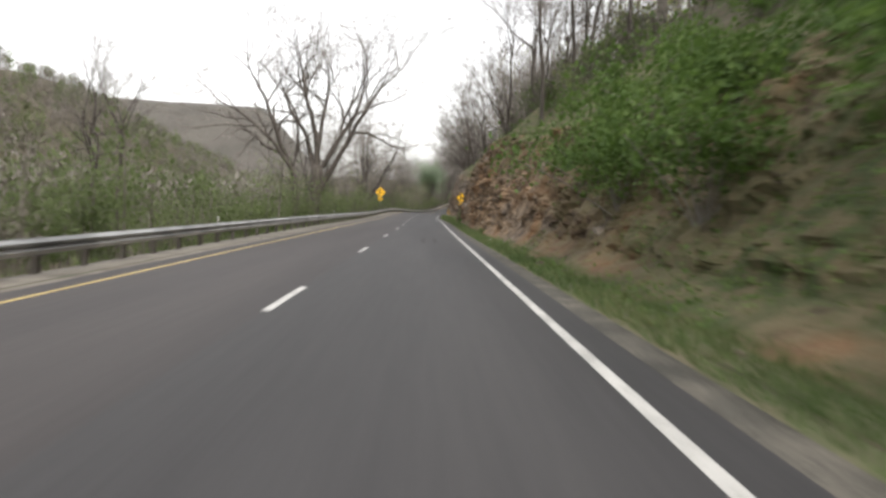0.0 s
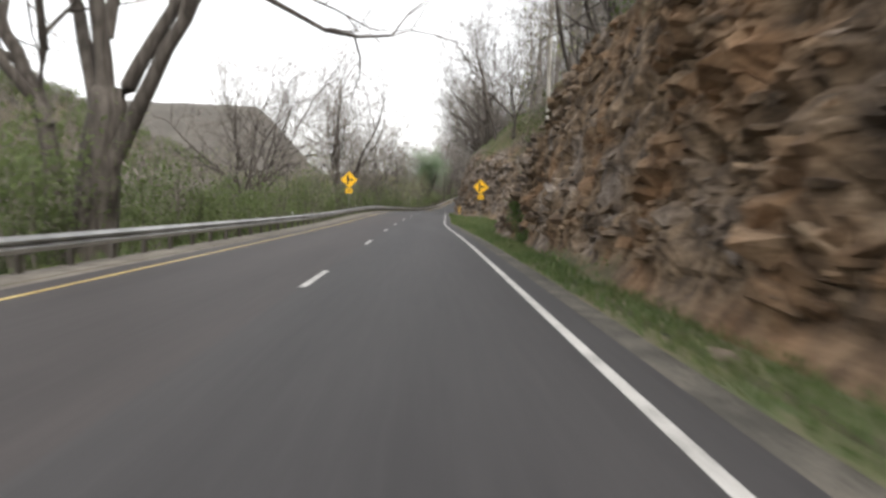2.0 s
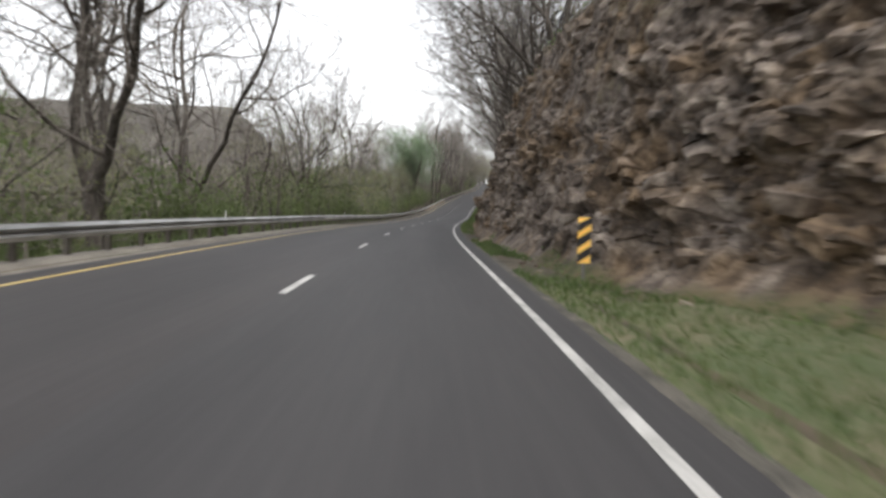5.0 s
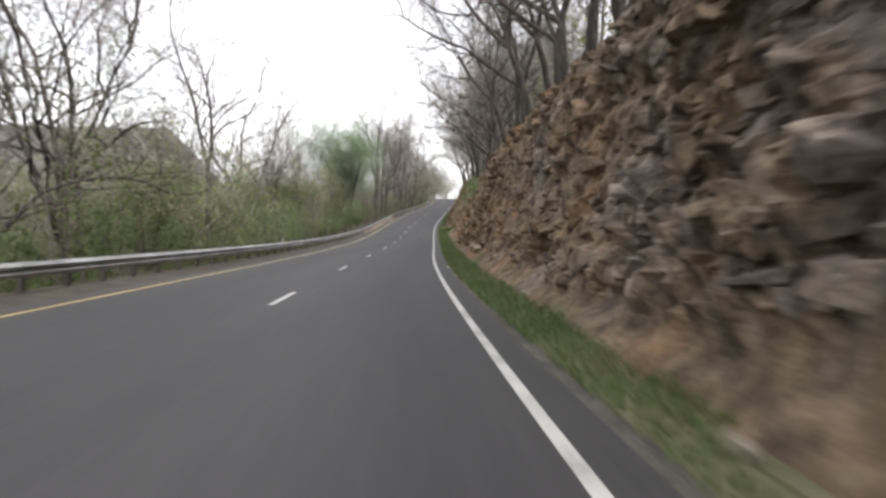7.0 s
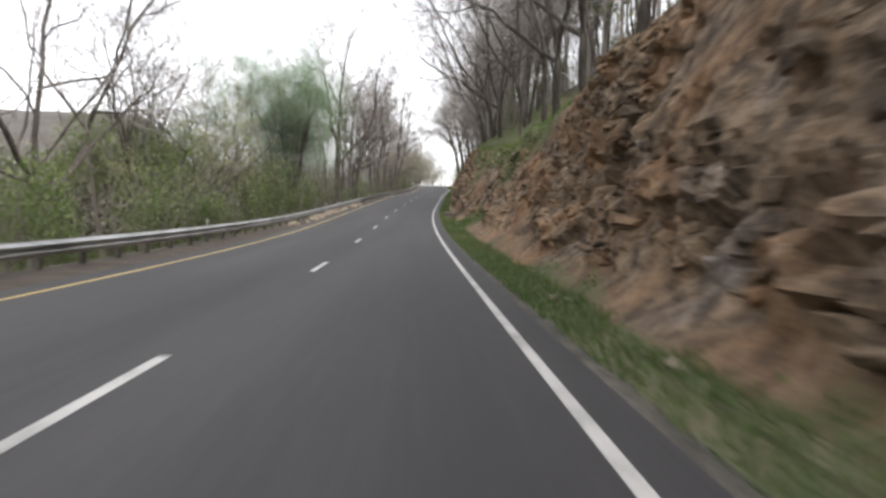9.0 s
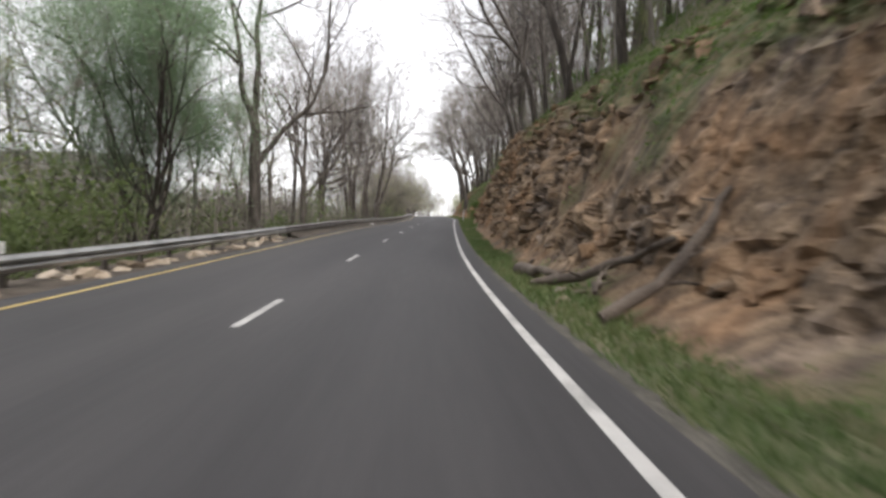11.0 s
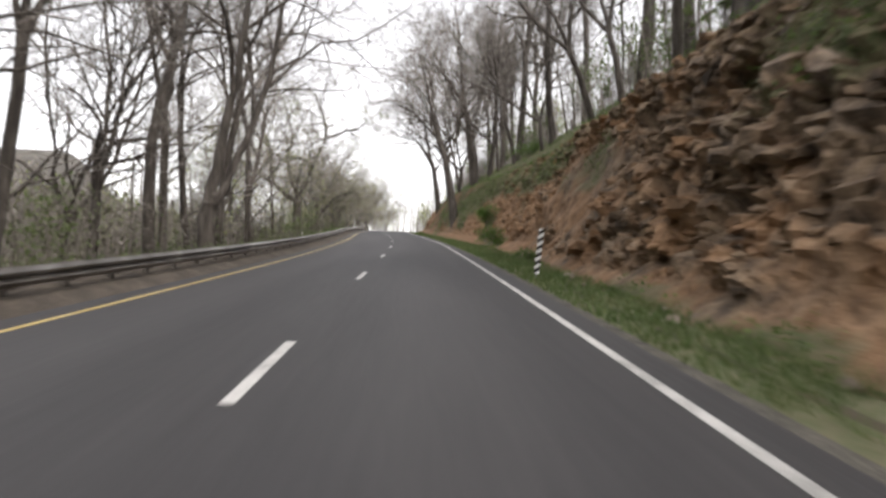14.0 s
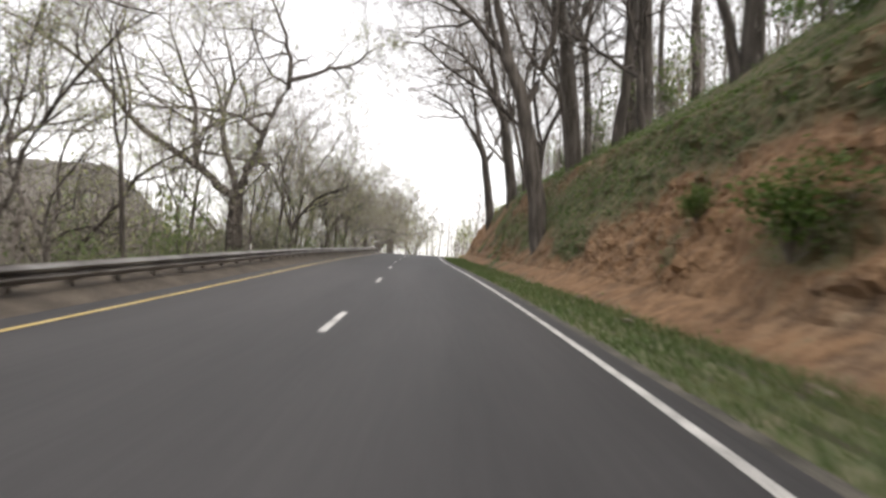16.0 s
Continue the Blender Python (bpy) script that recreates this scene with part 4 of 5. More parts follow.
def far_forest(name, places, seed, mats, share, label, twig_count=26, tall=(11, 19), leaf=9.0):
    """Many far trees in one mesh: thin trunks and crowns of twiggy clumps."""
    rng = np.random.default_rng(seed)
    n = len(places)
    hs = rng.uniform(*tall, n)
    tr = np.concatenate([places - [0, 0, 1], places + np.stack([rng.normal(0, 0.5, n), rng.normal(0, 0.5, n), hs * 0.8], -1), (hs * 0.013)[:, None], (hs * 0.004)[:, None]], 1)
    V, F = tubes(tr, 3)
    vs, fs, slots, base = [V], [F], [np.zeros(len(F), int)], len(V)
    dirs = rng.normal(size=(n, twig_count, 3)) * np.array([1, 1, 0.9])
    dirs /= np.linalg.norm(dirs, axis=2)[..., None]
    reach = rng.uniform(0.35, 1.0, (n, twig_count, 1))
    centre = places[:, None] + np.array([0, 0, 1]) * (hs * 0.62)[:, None, None]
    spots = (centre + dirs * reach * np.stack([hs * 0.24, hs * 0.24, hs * 0.36], -1)[:, None]).reshape(-1, 3)
    w = np.repeat(np.minimum(hs * 0.045, leaf), twig_count)[:, None] * rng.uniform(0.6, 1.5, (n * twig_count, 1))
    d = dirs.reshape(-1, 3) * 0.5 + rng.normal(size=(n * twig_count, 3)) * 0.6 + [0, 0, 0.35]
    d /= np.linalg.norm(d, axis=1)[:, None]
    a = frame_of(d)[0]
    kind = np.repeat(rng.random(n) < share, twig_count)
    wide = np.where(kind, 0.75, 0.30)[:, None]
    Q = np.stack([spots - d * w * 1.5, spots + a * w * wide, spots + d * w * 1.6, spots - a * w * wide], 1).reshape(-1, 3)
    vs.append(Q)
    fs.append(np.arange(len(Q)).reshape(-1, 4) + base)
    slots.append(np.where(kind, 1, 0))
    me = mesh_of(name, np.concatenate(vs), np.concatenate(fs), mats, slots=np.concatenate(slots))
    return tagged(new(name, me), label, "forest", kind="stuff")


def build_woods():
    rng = np.random.default_rng(77)
    # ridge and valley across the left side
    n = 6800
    s, u = rng.uniform(-20, 720, n), -30 - 230 * rng.random(n) ** 1.1
    P = at(s, u, left_height(s, u))
    P[:, 2] += ridge_height(P[:, 0], P[:, 1]) * np.clip((-u - 30) / 40, 0, 1) - 0.5
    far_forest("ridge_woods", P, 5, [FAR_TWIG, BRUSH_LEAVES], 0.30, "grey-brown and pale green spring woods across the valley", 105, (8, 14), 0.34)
    n = 1300
    s, u = rng.uniform(430, 860, n), rng.uniform(-175, -32, n)
    P = at(s, u, left_height(s, u))
    P[:, 2] += ridge_height(P[:, 0], P[:, 1]) * np.clip((-u - 30) / 40, 0, 1) - 0.5
    far_forest("spur_woods", P, 15, [TWIG, BRUSH_LEAVES], 0.15, "bare brown woods on the spur ahead", 80, (9, 15), 0.28)
    n = 150
    s, u = rng.uniform(216, 300, n), rng.uniform(-44, -15, n)
    far_forest("valley_woods", at(s, u, left_height(s, u)), 25, [TWIG, SPRING_LEAVES], 0.45, "mixed bare and leafing woods below the road", 380, (6, 10.5), 0.12)
    n = 170
    s, u = rng.uniform(318, 440, n), rng.uniform(-34, -12, n)
    far_forest("roadside_woods", at(s, u, left_height(s, u)), 35, [TWIG, BUDS], 0.10, "thin bare brown trees below the road", 320, (7, 13), 0.10)
    # uphill woods
    n = 3600
    s, u = rng.uniform(-40, 560, n), 16 + 108 * rng.random(n) ** 1.15
    u += np.interp(s, [280, 320], [0, 10])
    keep = rng.random(n) < np.interp(s, [200, 240, 310, 340, 370, 480], [1, 0.85, 0.75, 0.5, 0.2, 0.35])
    s, u = s[keep], u[keep]
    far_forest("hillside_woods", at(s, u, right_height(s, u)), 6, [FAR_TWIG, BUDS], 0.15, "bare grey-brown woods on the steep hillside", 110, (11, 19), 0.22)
    n = 420
    s, u = rng.uniform(470, 620, n), rng.uniform(-60, 70, n)
    keep = np.abs(u) > 9
    far_forest("crest_woods", at(s[keep], u[keep], np.where(u[keep] > 5, right_height(s[keep], u[keep]), left_height(s[keep], u[keep]))), 8, [TWIG, BUDS], 0.2, "small bare trees beyond the crest of the road", 130, (8, 14), 0.22)
    n = 90
    s, u = rng.uniform(566, 610, n), rng.uniform(-45, 45, n)
    far_forest("distant_woods", at(s, u, 0.0), 18, [TWIG, BUDS], 0.25, "thin bare trees where the road bends away", 120, (17, 24), 0.25)
    n = 520
    s, u = rng.uniform(85, 135, n), rng.uniform(11, 30, n)
    far_forest("slope_brush", at(s, u, right_height(s, u)), 19, [TWIG, BRUSH_LEAVES], 0.3, "brown and olive brush on the slope above the signs", 70, (1.5, 5), 0.12)
    own = np.random.default_rng(78)
    s, u = own.uniform(38, 74, 190), own.uniform(9.2, 17, 190)
    far_forest("cliff_top_brush", at(s, u, right_height(s, u)), 39, [BRUSH_TWIG, BRUSH_LEAVES], 0.3, "thin brown brush along the top of the cut", 90, (1.2, 4.5), 0.09)
    n = 1300
    s = rng.uniform(280, 460, n)
    u = cut(CUT_FOOT, s) + cut(CUT_RUN, s) + 1.5 + 18 * rng.random(n) ** 1.2
    far_forest("brow_brush", at(s, u, right_height(s, u)), 29, [TWIG, BRUSH_LEAVES], 0.25, "thin brown undergrowth between the trunks above the cut", 90, (1.2, 6.5), 0.08)
    # low brush behind the guardrail
    n = 2100
    s, u = rng.uniform(-30, 480, n), -7.5 - 24 * rng.random(n) ** 1.2
    keep = rng.random(n) < np.interp(s, [-30, 180, 230, 300, 480], [1, 1, 0.9, 0.75, 0.75])
    s, u = s[keep], u[keep]
    P, near = at(s, u, left_height(s, u)), s < 285
    far_forest("valley_brush", P[near], 7, [BRUSH_TWIG, BRUSH_LEAVES], 0.80, "tangled olive-green brush below the road", 330, (2.5, 7), 0.07)
    far_forest("woodland_brush", P[~near], 9, [BRUSH_TWIG, BRUSH_LEAVES], 0.22, "bare brown undergrowth below the road", 230, (2.5, 6), 0.07)


def build_trees():
    bare = [tree("tree", 11, 25, 0.34, "tall bare grey-brown roadside tree with crooked limbs", fork=0.30, spread=0.72, wander=1.15),
            tree("tree", 12, 24, 0.25, "slender bare grey-brown tree", fork=0.46, spread=0.66, mains=2),
            tree("tree", 13, 24, 0.33, "forked bare grey-brown tree with spreading limbs", fork=0.20, spread=0.80, mains=3, wander=1.2),
            tree("tree", 14, 26, 0.30, "tall straight bare grey-brown tree", fork=0.48, spread=0.66, mains=3)]
    slim = [tree("tree", 15, 22, 0.17, "slim bare woodland tree on the slope", fork=0.48, spread=0.75, levels=4, least=0.010, mains=2),
            tree("tree", 16, 20, 0.20, "bare grey-brown woodland tree on the slope", fork=0.34, spread=0.8, levels=4, least=0.010),
            tree("tree", 17, 23, 0.19, "tall bare woodland tree on the slope", fork=0.5, spread=0.75, levels=4, least=0.010, mains=3),
            tree("tree", 18, 18, 0.14, "thin bare woodland tree on the slope", fork=0.42, spread=0.8, levels=4, least=0.010, mains=3)]
    stout = [tree("tree", 25, 23, 0.38, "stout straight bare tree above the cut", fork=0.5, spread=0.7, levels=4, least=0.010, mains=3), tree("tree", 26, 22, 0.32, "straight bare trunk above the cut", fork=0.55, spread=0.7, levels=4, least=0.010, mains=2)]
    budding = [tree("tree", 21, 20, 0.26, "roadside tree with pale green opening leaves", fork=0.30, spread=0.8, mains=4, leaves=BUDS, leaf_count=7000, leaf_size=0.09, puff=0.14),
               tree("tree", 22, 15, 0.18, "small budding tree with yellow-green leaves", fork=0.25, spread=0.75, levels=4, leaves=BUDS, leaf_count=6000, leaf_size=0.09, puff=0.15)]
    oak = tree("tree", 61, 21, 0.36, "broad crooked oak with pale green opening leaves", fork=0.22, spread=0.88, mains=4, wander=1.5, leaves=BUDS, leaf_count=13000, leaf_size=0.085, puff=0.18)
    great_oak = tree("tree", 66, 20, 0.5, "great wide oak with heavy crooked limbs and pale green opening leaves", spread=0.85, wander=1.4, leaves=BUDS, leaf_count=13000, leaf_size=0.085, puff=0.2, limbs=(
        (((0, 0, -1), (0, 0, 2.5), (-0.1, 0, 5), (0, 0, 7.2)), 0.68, 0.48, 0),
        (((-0.1, 0, 6.6), (-2.0, 0.5, 8.0), (-3.3, 1.0, 9.0), (-3.5, 1.4, 13), (-4.9, 1.6, 16), (-6, 2.0, 19)), 0.36, 0.06, 1),
        (((-3.0, 0.8, 8.7), (-6.4, -0.6, 10.8), (-9, -1.4, 14), (-12.4, -2.0, 16.4), (-14.8, -2.4, 17.6)), 0.27, 0.05, 1),
        (((0, 0, 6.8), (1.0, -0.6, 9.2), (2.2, -1.2, 12), (3.5, -1.6, 15), (2.9, -1.8, 17.4), (2.0, -2.0, 19.6)), 0.38, 0.06, 1),
        (((3.2, -1.5, 14.4), (5.4, -1.2, 15.2), (7.0, -0.8, 15.8), (8.4, -0.6, 17)), 0.18, 0.05, 1),
        (((0, 0, 7.0), (-1.6, 0.4, 11.4), (-0.9, 0.8, 15), (-2, 1.0, 19)), 0.28, 0.05, 1)))
    leaning = tree("tree", 64, 22, 0.34, "bare tree leaning out over the road with rising limbs", spread=0.8, wander=1.2, limbs=(
        (((0, 0, -1), (-0.2, 0, 3), (-0.8, 0, 7.3), (-1.6, 0, 9.6)), 0.52, 0.32, 0),
        (((-1.4, 0, 9.2), (-3.2, 0.4, 11.6), (-5.2, 0.8, 13.4), (-7.6, 1.0, 14.4)), 0.22, 0.05, 1),
        (((-1.5, 0, 9.4), (-2.3, -0.6, 13), (-2.9, -1.0, 16.5), (-3.4, -1.2, 20)), 0.26, 0.05, 1),
        (((-0.7, 0, 6.8), (0.8, -0.6, 10), (1.6, -1.0, 14), (2.0, -1.0, 19)), 0.22, 0.05, 1),
        (((-1.0, 0, 7.8), (-2.0, 1.4, 10.4), (-2.6, 2.6, 14), (-4.4, 3.4, 17)), 0.18, 0.05, 1)))
    # the great tree, limb by limb: to the right of the trunk, away along the road, and up
    hero = tree("tree", 153, 23, 0.60, "great spreading bare tree with many upright limbs", spread=0.72, wander=1.1, limbs=(
        (((0, 0, -1), (0.1, 0, 2.5), (0.4, 0.1, 5.5), (0.6, 0.1, 8.0)), 1.05, 0.62, 0),
        (((-1.0, 0.3, -1), (-1.4, 0.4, 3), (-1.9, 0.5, 7), (-3.3, 0.8, 9.6), (-4.4, 1.0, 12), (-5.4, 0.8, 15), (-6.8, 0.6, 17.2), (-7.6, 0.6, 19)), 0.50, 0.07, 1),
        (((-1.7, 0.4, 6.6), (-3.6, -0.4, 9.8), (-5.8, -1.0, 12), (-8.2, -1.6, 13.7), (-10.2, -2.0, 14.6)), 0.26, 0.06, 1),
        (((0.3, 0, 7.4), (-0.7, 0.8, 11.4), (-2.6, 1.6, 13.8), (-3.6, 2.0, 15.8), (-4.3, 2.2, 17.6)), 0.34, 0.06, 1),
        (((0.6, 0, 7.8), (0.5, -0.6, 11.2), (-0.5, -1.2, 14.8), (-1.2, -1.6, 18), (-1.7, -1.7, 20.6)), 0.40, 0.06, 1),
        (((0.6, 0.1, 10.0), (1.2, 0.8, 14.6), (1.4, 1.4, 18), (0.8, 1.8, 20.2)), 0.28, 0.06, 1),
        (((0.8, 0.1, 6.8), (1.6, 0.4, 8.9), (3.6, 1.0, 12.6), (5.1, 1.4, 15.4), (5.3, 1.6, 18), (5.6, 1.6, 20)), 0.40, 0.06, 1),
        (((0.7, 0, 5.0), (2.6, -0.5, 8.2), (4.5, -1.0, 11.8), (5.9, -1.4, 14.4), (7.4, -1.6, 16.8), (9.3, -1.8, 18.6)), 0.40, 0.06, 1)))
    # the two crooked trees close behind the rail
    crooked = tree("tree", 71, 22, 0.4, "dark crooked bare tree with two heavy forks behind the guardrail", spread=0.75, wander=1.2, limbs=(
        (((0, 0, -1), (0.1, 0, 3), (0.2, 0, 6.2), (0.1, 0, 8.2)), 0.40, 0.27, 0),
        (((0.1, 0, 7.8), (-0.7, 0.4, 10.2), (-1.0, 0.8, 13), (-1.6, 1.2, 16), (-2.6, 1.4, 19)), 0.22, 0.04, 1),
        (((0.1, 0, 8.0), (0.5, -0.4, 11), (0.6, -0.8, 14), (1.4, -1.0, 18), (1.6, -1.0, 21)), 0.22, 0.04, 1),
        (((0.2, 0, 5.6), (1.5, 0.6, 7.6), (3.3, 1.0, 9.2), (4.1, 1.4, 12), (4.0, 1.6, 15), (4.6, 1.8, 17)), 0.18, 0.04, 1),
        (((-0.9, 0.7, 11.4), (-2.6, 0.6, 12.8), (-4.4, 0.2, 14.4), (-6, 0, 15)), 0.12, 0.03, 1)))
    twin = tree("tree", 87, 20, 0.4, "dark bare tree with two heavy trunks leaning over the guardrail", spread=0.75, wander=1.1, limbs=(
        (((0, 0, -1), (0.1, 0, 1.5), (0.3, 0, 3.0)), 0.36, 0.30, 0),
        (((0.2, 0, 2.6), (0.6, 0.2, 4.8), (1.1, 0.3, 7.4), (1.4, 0.4, 10.5), (1.5, 0.6, 14), (2.2, 0.8, 19)), 0.26, 0.05, 1),
        (((0.4, 0, 2.6), (1.2, 0.6, 4.6), (1.9, 1.2, 6.8), (2.4, 1.6, 9.6), (2.9, 2.0, 13), (3.2, 2.2, 17)), 0.20, 0.05, 1)))
    pale = tree("tree", 41, 26, 0.17, "slim pale-barked leafless tree", fork=0.85, spread=0.5, levels=4, bark=PALE_BARK, mains=2, wander=0.6)
    green = tree("tree", 51, 21, 0.28, "dense green leafy tree behind the guardrail", fork=0.09, spread=0.42, levels=4, mains=5, rise=2.0, leaves=DARK_LEAVES, leaf_count=150000, leaf_size=0.08, puff=0.60)
    round_top = tree("tree", 52, 13, 0.2, "rounded yellow-green leafy tree", fork=0.2, spread=0.8, levels=4, mains=4, leaves=SPRING_LEAVES, leaf_count=22000, leaf_size=0.11, puff=0.5)
    rng = np.random.default_rng(5)
    row, slope = "trees along the guardrail", "trees on the hillside"
    put(hero, 71.5, -9.6, heading(71.5), 0.88, group=row)
    for s, u, k, size in ((60, -24, bare[1], 0.89), (63, -27, bare[3], 0.83), (276, -17, bare[2], 0.85), (268, -18, bare[0], 0.85), (137, -19.5, bare[0], 1.03), (150, -11.5, bare[2], 1.34), (172.5, -15.5, bare[2], 1.36), (198, -12.4, bare[0], 0.92), (213.5, -11.1, bare[1], 0.95), (225, -22, budding[1], 1.12), (232, -18, bare[0], 0.62), (257, -21, bare[2], 1.36), (262, -12, budding[1], 0.94)):
        put(k, s, u, rng.uniform(0, 360), size, group=row)
    for s, u, k, size in ((318, -19, bare[1], 1.0), (331.5, -13.6, bare[1], 1.12), (336, -11.5, bare[0], 0.95), (338, -17, bare[1], 1.12), (346, -13.2, bare[3], 1.1), (351, -9.6, bare[3], 1.06), (356, -10.8, bare[1], 1.1), (362.5, -9.8, bare[3], 1.0), (366, -12.5, bare[1], 1.12), (360, -16, bare[0], 1.12), (374.5, -10.6, bare[1], 1.12), (383, -12, bare[3], 1.00), (393, -16, budding[0], 1.0), (404, -19, oak, 1.05), (432, -14, oak, 1.0), (442, -11, oak, 0.8), (428, -10, budding[0], 0.95), (436, -11, bare[1], 0.89), (444, -9, budding[0], 0.83), (452, -9, bare[1], 0.83)):
        put(k, s, u, rng.uniform(0, 360), size, group=row)
    for s, u, k, size in ((150, -27, bare[1], 0.8), (168, -31, budding[0], 0.85), (182, -26, bare[0], 0.75), (189, -33, budding[0], 0.9), (203, -27, bare[2], 0.8), (214, -30, budding[0], 0.9), (222, -15, round_top, 0.85), (238, -24, round_top, 1.0), (230, -31, budding[0], 0.9), (246, -29, bare[3], 0.8)):
        put(k, s, u, rng.uniform(0, 360), size, group=row)
    for s, u, k, size, turn, lean in ((140.5, -22.5, bare[2], 1.22, 40, 0), (132, -21, bare[0], 0.95, 250, 0), (154, -13.2, bare[3], 0.92, 100, 0), (146, -14.5, budding[1], 0.9, 10, 0), (142, -12.5, slim[3], 0.75, 200, -18), (191, -17, bare[2], 0.9, 130, 0), (201, -13.6, bare[2], 1.0, 300, 0), (195.5, -14.5, budding[0], 0.9, 60, 0), (206.5, -12, budding[1], 1.1, 0, 0), (250, -25, bare[0], 0.95, 150, 0), (284, -19, oak, 0.95, 40, 0)):
        put(k, s, u, turn, size, group=row, lean=(0, lean))
    for s, u, k, size, turn in ((84, 12.5, bare[0], 0.72, 20), (79, 10.5, slim[1], 0.85, 70), (75, 13.5, bare[1], 0.7, 140), (89, 14.5, bare[3], 0.75, 210), (71, 11.5, slim[2], 0.8, 0), (94, 12.5, slim[0], 0.9, 310), (98, 15, bare[0], 0.7, 260), (50, 11.5, slim[0], 0.85, 30), (54, 13.5, slim[2], 0.8, 90), (58, 10.8, slim[3], 0.9, 150), (62, 13, slim[1], 0.8, 200), (65, 11, slim[0], 0.8, 280), (46, 14, slim[2], 0.85, 330)):
        put(k, s, u, turn, size, 0.1, slope)
    put(crooked, 327.4, -11.5, heading(327), 1.0, group=row)
    put(crooked, 300.6, -9.0, heading(300), 1.12, group=row)
    put(great_oak, 416, -11.5, heading(416), 1.05, group=row)
    put(twin, 348.2, -6.7, heading(348), 1.0, group=row)
    put(green, 297.5, -14, 0, 1.05, group=row)
    put(green, 302, -17.5, 120, 0.8, group=row)
    for s, u, size in ((279, -21, 1.1), (272, -24, 1.0), (286, -27, 1.1), (266, -30, 0.9)):
        put(round_top, s, u, rng.uniform(0, 360), size, group=row)
    put(pale, 107.2, 12.0, 0, 1.0, group=slope)
    for _ in range(100):
        s = rng.uniform(85, 475)
        if rng.random() > np.interp(s, [85, 235, 250, 294, 300, 475], [0.14, 0.2, 0.12, 0.12, 0.36, 0.5]):
            continue
        k = bare[rng.integers(0, 4)] if rng.random() < np.interp(s, [340, 390], [0.78, 0.35]) else budding[rng.integers(0, 2)]
        u, turn, size = -13 - 16 * rng.random(), rng.uniform(0, 360), rng.uniform(0.72, 1.02)
        if 128 < s < 205 or 262 < s < 388:
            put(k, s, u, turn, size, group=row)
    for s, u, k, size, lean in ((406.5, 10.4, leaning, 1.05, (0, -2)), (400, 7.3, leaning, 0.95, (0, -3)), (421, 14.5, bare[3], 0.95, (0, 0)), (428, 9.6, leaning, 1.05, (0, -2)), (438, 8.6, leaning, 0.95, (0, -2)), (418, 12.5, bare[0], 1.0, (0, -6)), (414, 9.5, bare[2], 0.9, (0, -8)), (316, 14.5, bare[3], 0.9, (0, 0)), (323, 12.3, bare[1], 0.9, (0, -4)),
                                (134, 11.5, bare[2], 0.65, (0, -8)), (176, 9.6, bare[2], 0.6, (0, -16)), (184, 10.5, bare[0], 0.6, (0, -12)), (232, 11, bare[2], 0.6, (0, -14)), (187, 9.4, bare[0], 0.8, (0, -16)), (201, 9.8, bare[2], 0.85, (0, -15)), (211, 9.6, bare[0], 0.85, (0, -14)), (219, 10.2, bare[2], 0.85, (0, -15)), (227, 9.8, bare[0], 0.8, (0, -14))):
        put(k, s, u, rng.uniform(-20, 20), size, group=slope, lean=lean)
    for s in (141, 148, 157, 166, 172, 181, 190, 197, 206, 214, 224, 236, 243, 251, 262, 274, 286, 297, 309, 331, 338, 347, 356, 366, 377, 388, 398, 412, 436, 446):
        s += rng.uniform(-2, 2)
        u = float(cut(CUT_FOOT, s) + cut(CUT_RUN, s)) + rng.uniform(0.4, 2.2)
        put(bare[(0, 2, 3)[rng.integers(0, 3)]], s, u, rng.uniform(-60, 60), rng.uniform(0.62, 0.85) + np.interp(s, [165, 180, 250, 270, 290, 330, 345], [0, 0.14, 0.14, 0.08, 0.16, 0.16, 0.06]), 0.2, slope, (0, rng.uniform(-17, -7)))
    for _ in range(20):
        s = rng.uniform(86, 134)
        put(slim[rng.integers(0, 4)], s, rng.uniform(13.5, 27), rng.uniform(0, 360), rng.uniform(0.6, 1.0), 0.1, slope, (0, rng.uniform(-6, 3)))
    for _ in range(62):
        s, back = rng.uniform(-15, 490), rng.random() ** 1.6
        u = float(cut(CUT_FOOT, s) + cut(CUT_RUN, s)) + np.interp(s, [0, 300, 340, 400], [0.8, 1.0, 2.5, 3.5]) + 16 * back
        k = slim[rng.integers(0, 4)]
        put(k, s, u, rng.uniform(0, 360), rng.uniform(0.65, 1.0), group=slope, lean=(0, rng.uniform(-13, 2)))
    for _ in range(36):
        s = rng.uniform(268, 332)
        put(slim[rng.integers(0, 4)], s, float(cut(CUT_FOOT, s) + cut(CUT_RUN, s)) + 0.8 + 13 * rng.random(), rng.uniform(0, 360), rng.uniform(0.8, 1.1), 0.1, slope, (0, rng.uniform(-9, 2)))
    for _ in range(24):
        s = rng.uniform(326, 425)
        put(stout[rng.integers(0, 2)], s, float(cut(CUT_FOOT, s) + cut(CUT_RUN, s)) + 1.0 + 9 * rng.random(), rng.uniform(0, 360), rng.uniform(0.8, 1.1), 0.1, slope, (0, rng.uniform(-5, 3)))
    for _ in range(18):
        s = rng.uniform(398, 472)
        put((budding[1], slim[0], slim[3])[rng.integers(0, 3)], s, -8.5 - 6 * rng.random(), rng.uniform(0, 360), rng.uniform(0.6, 0.9), 0.1, row)
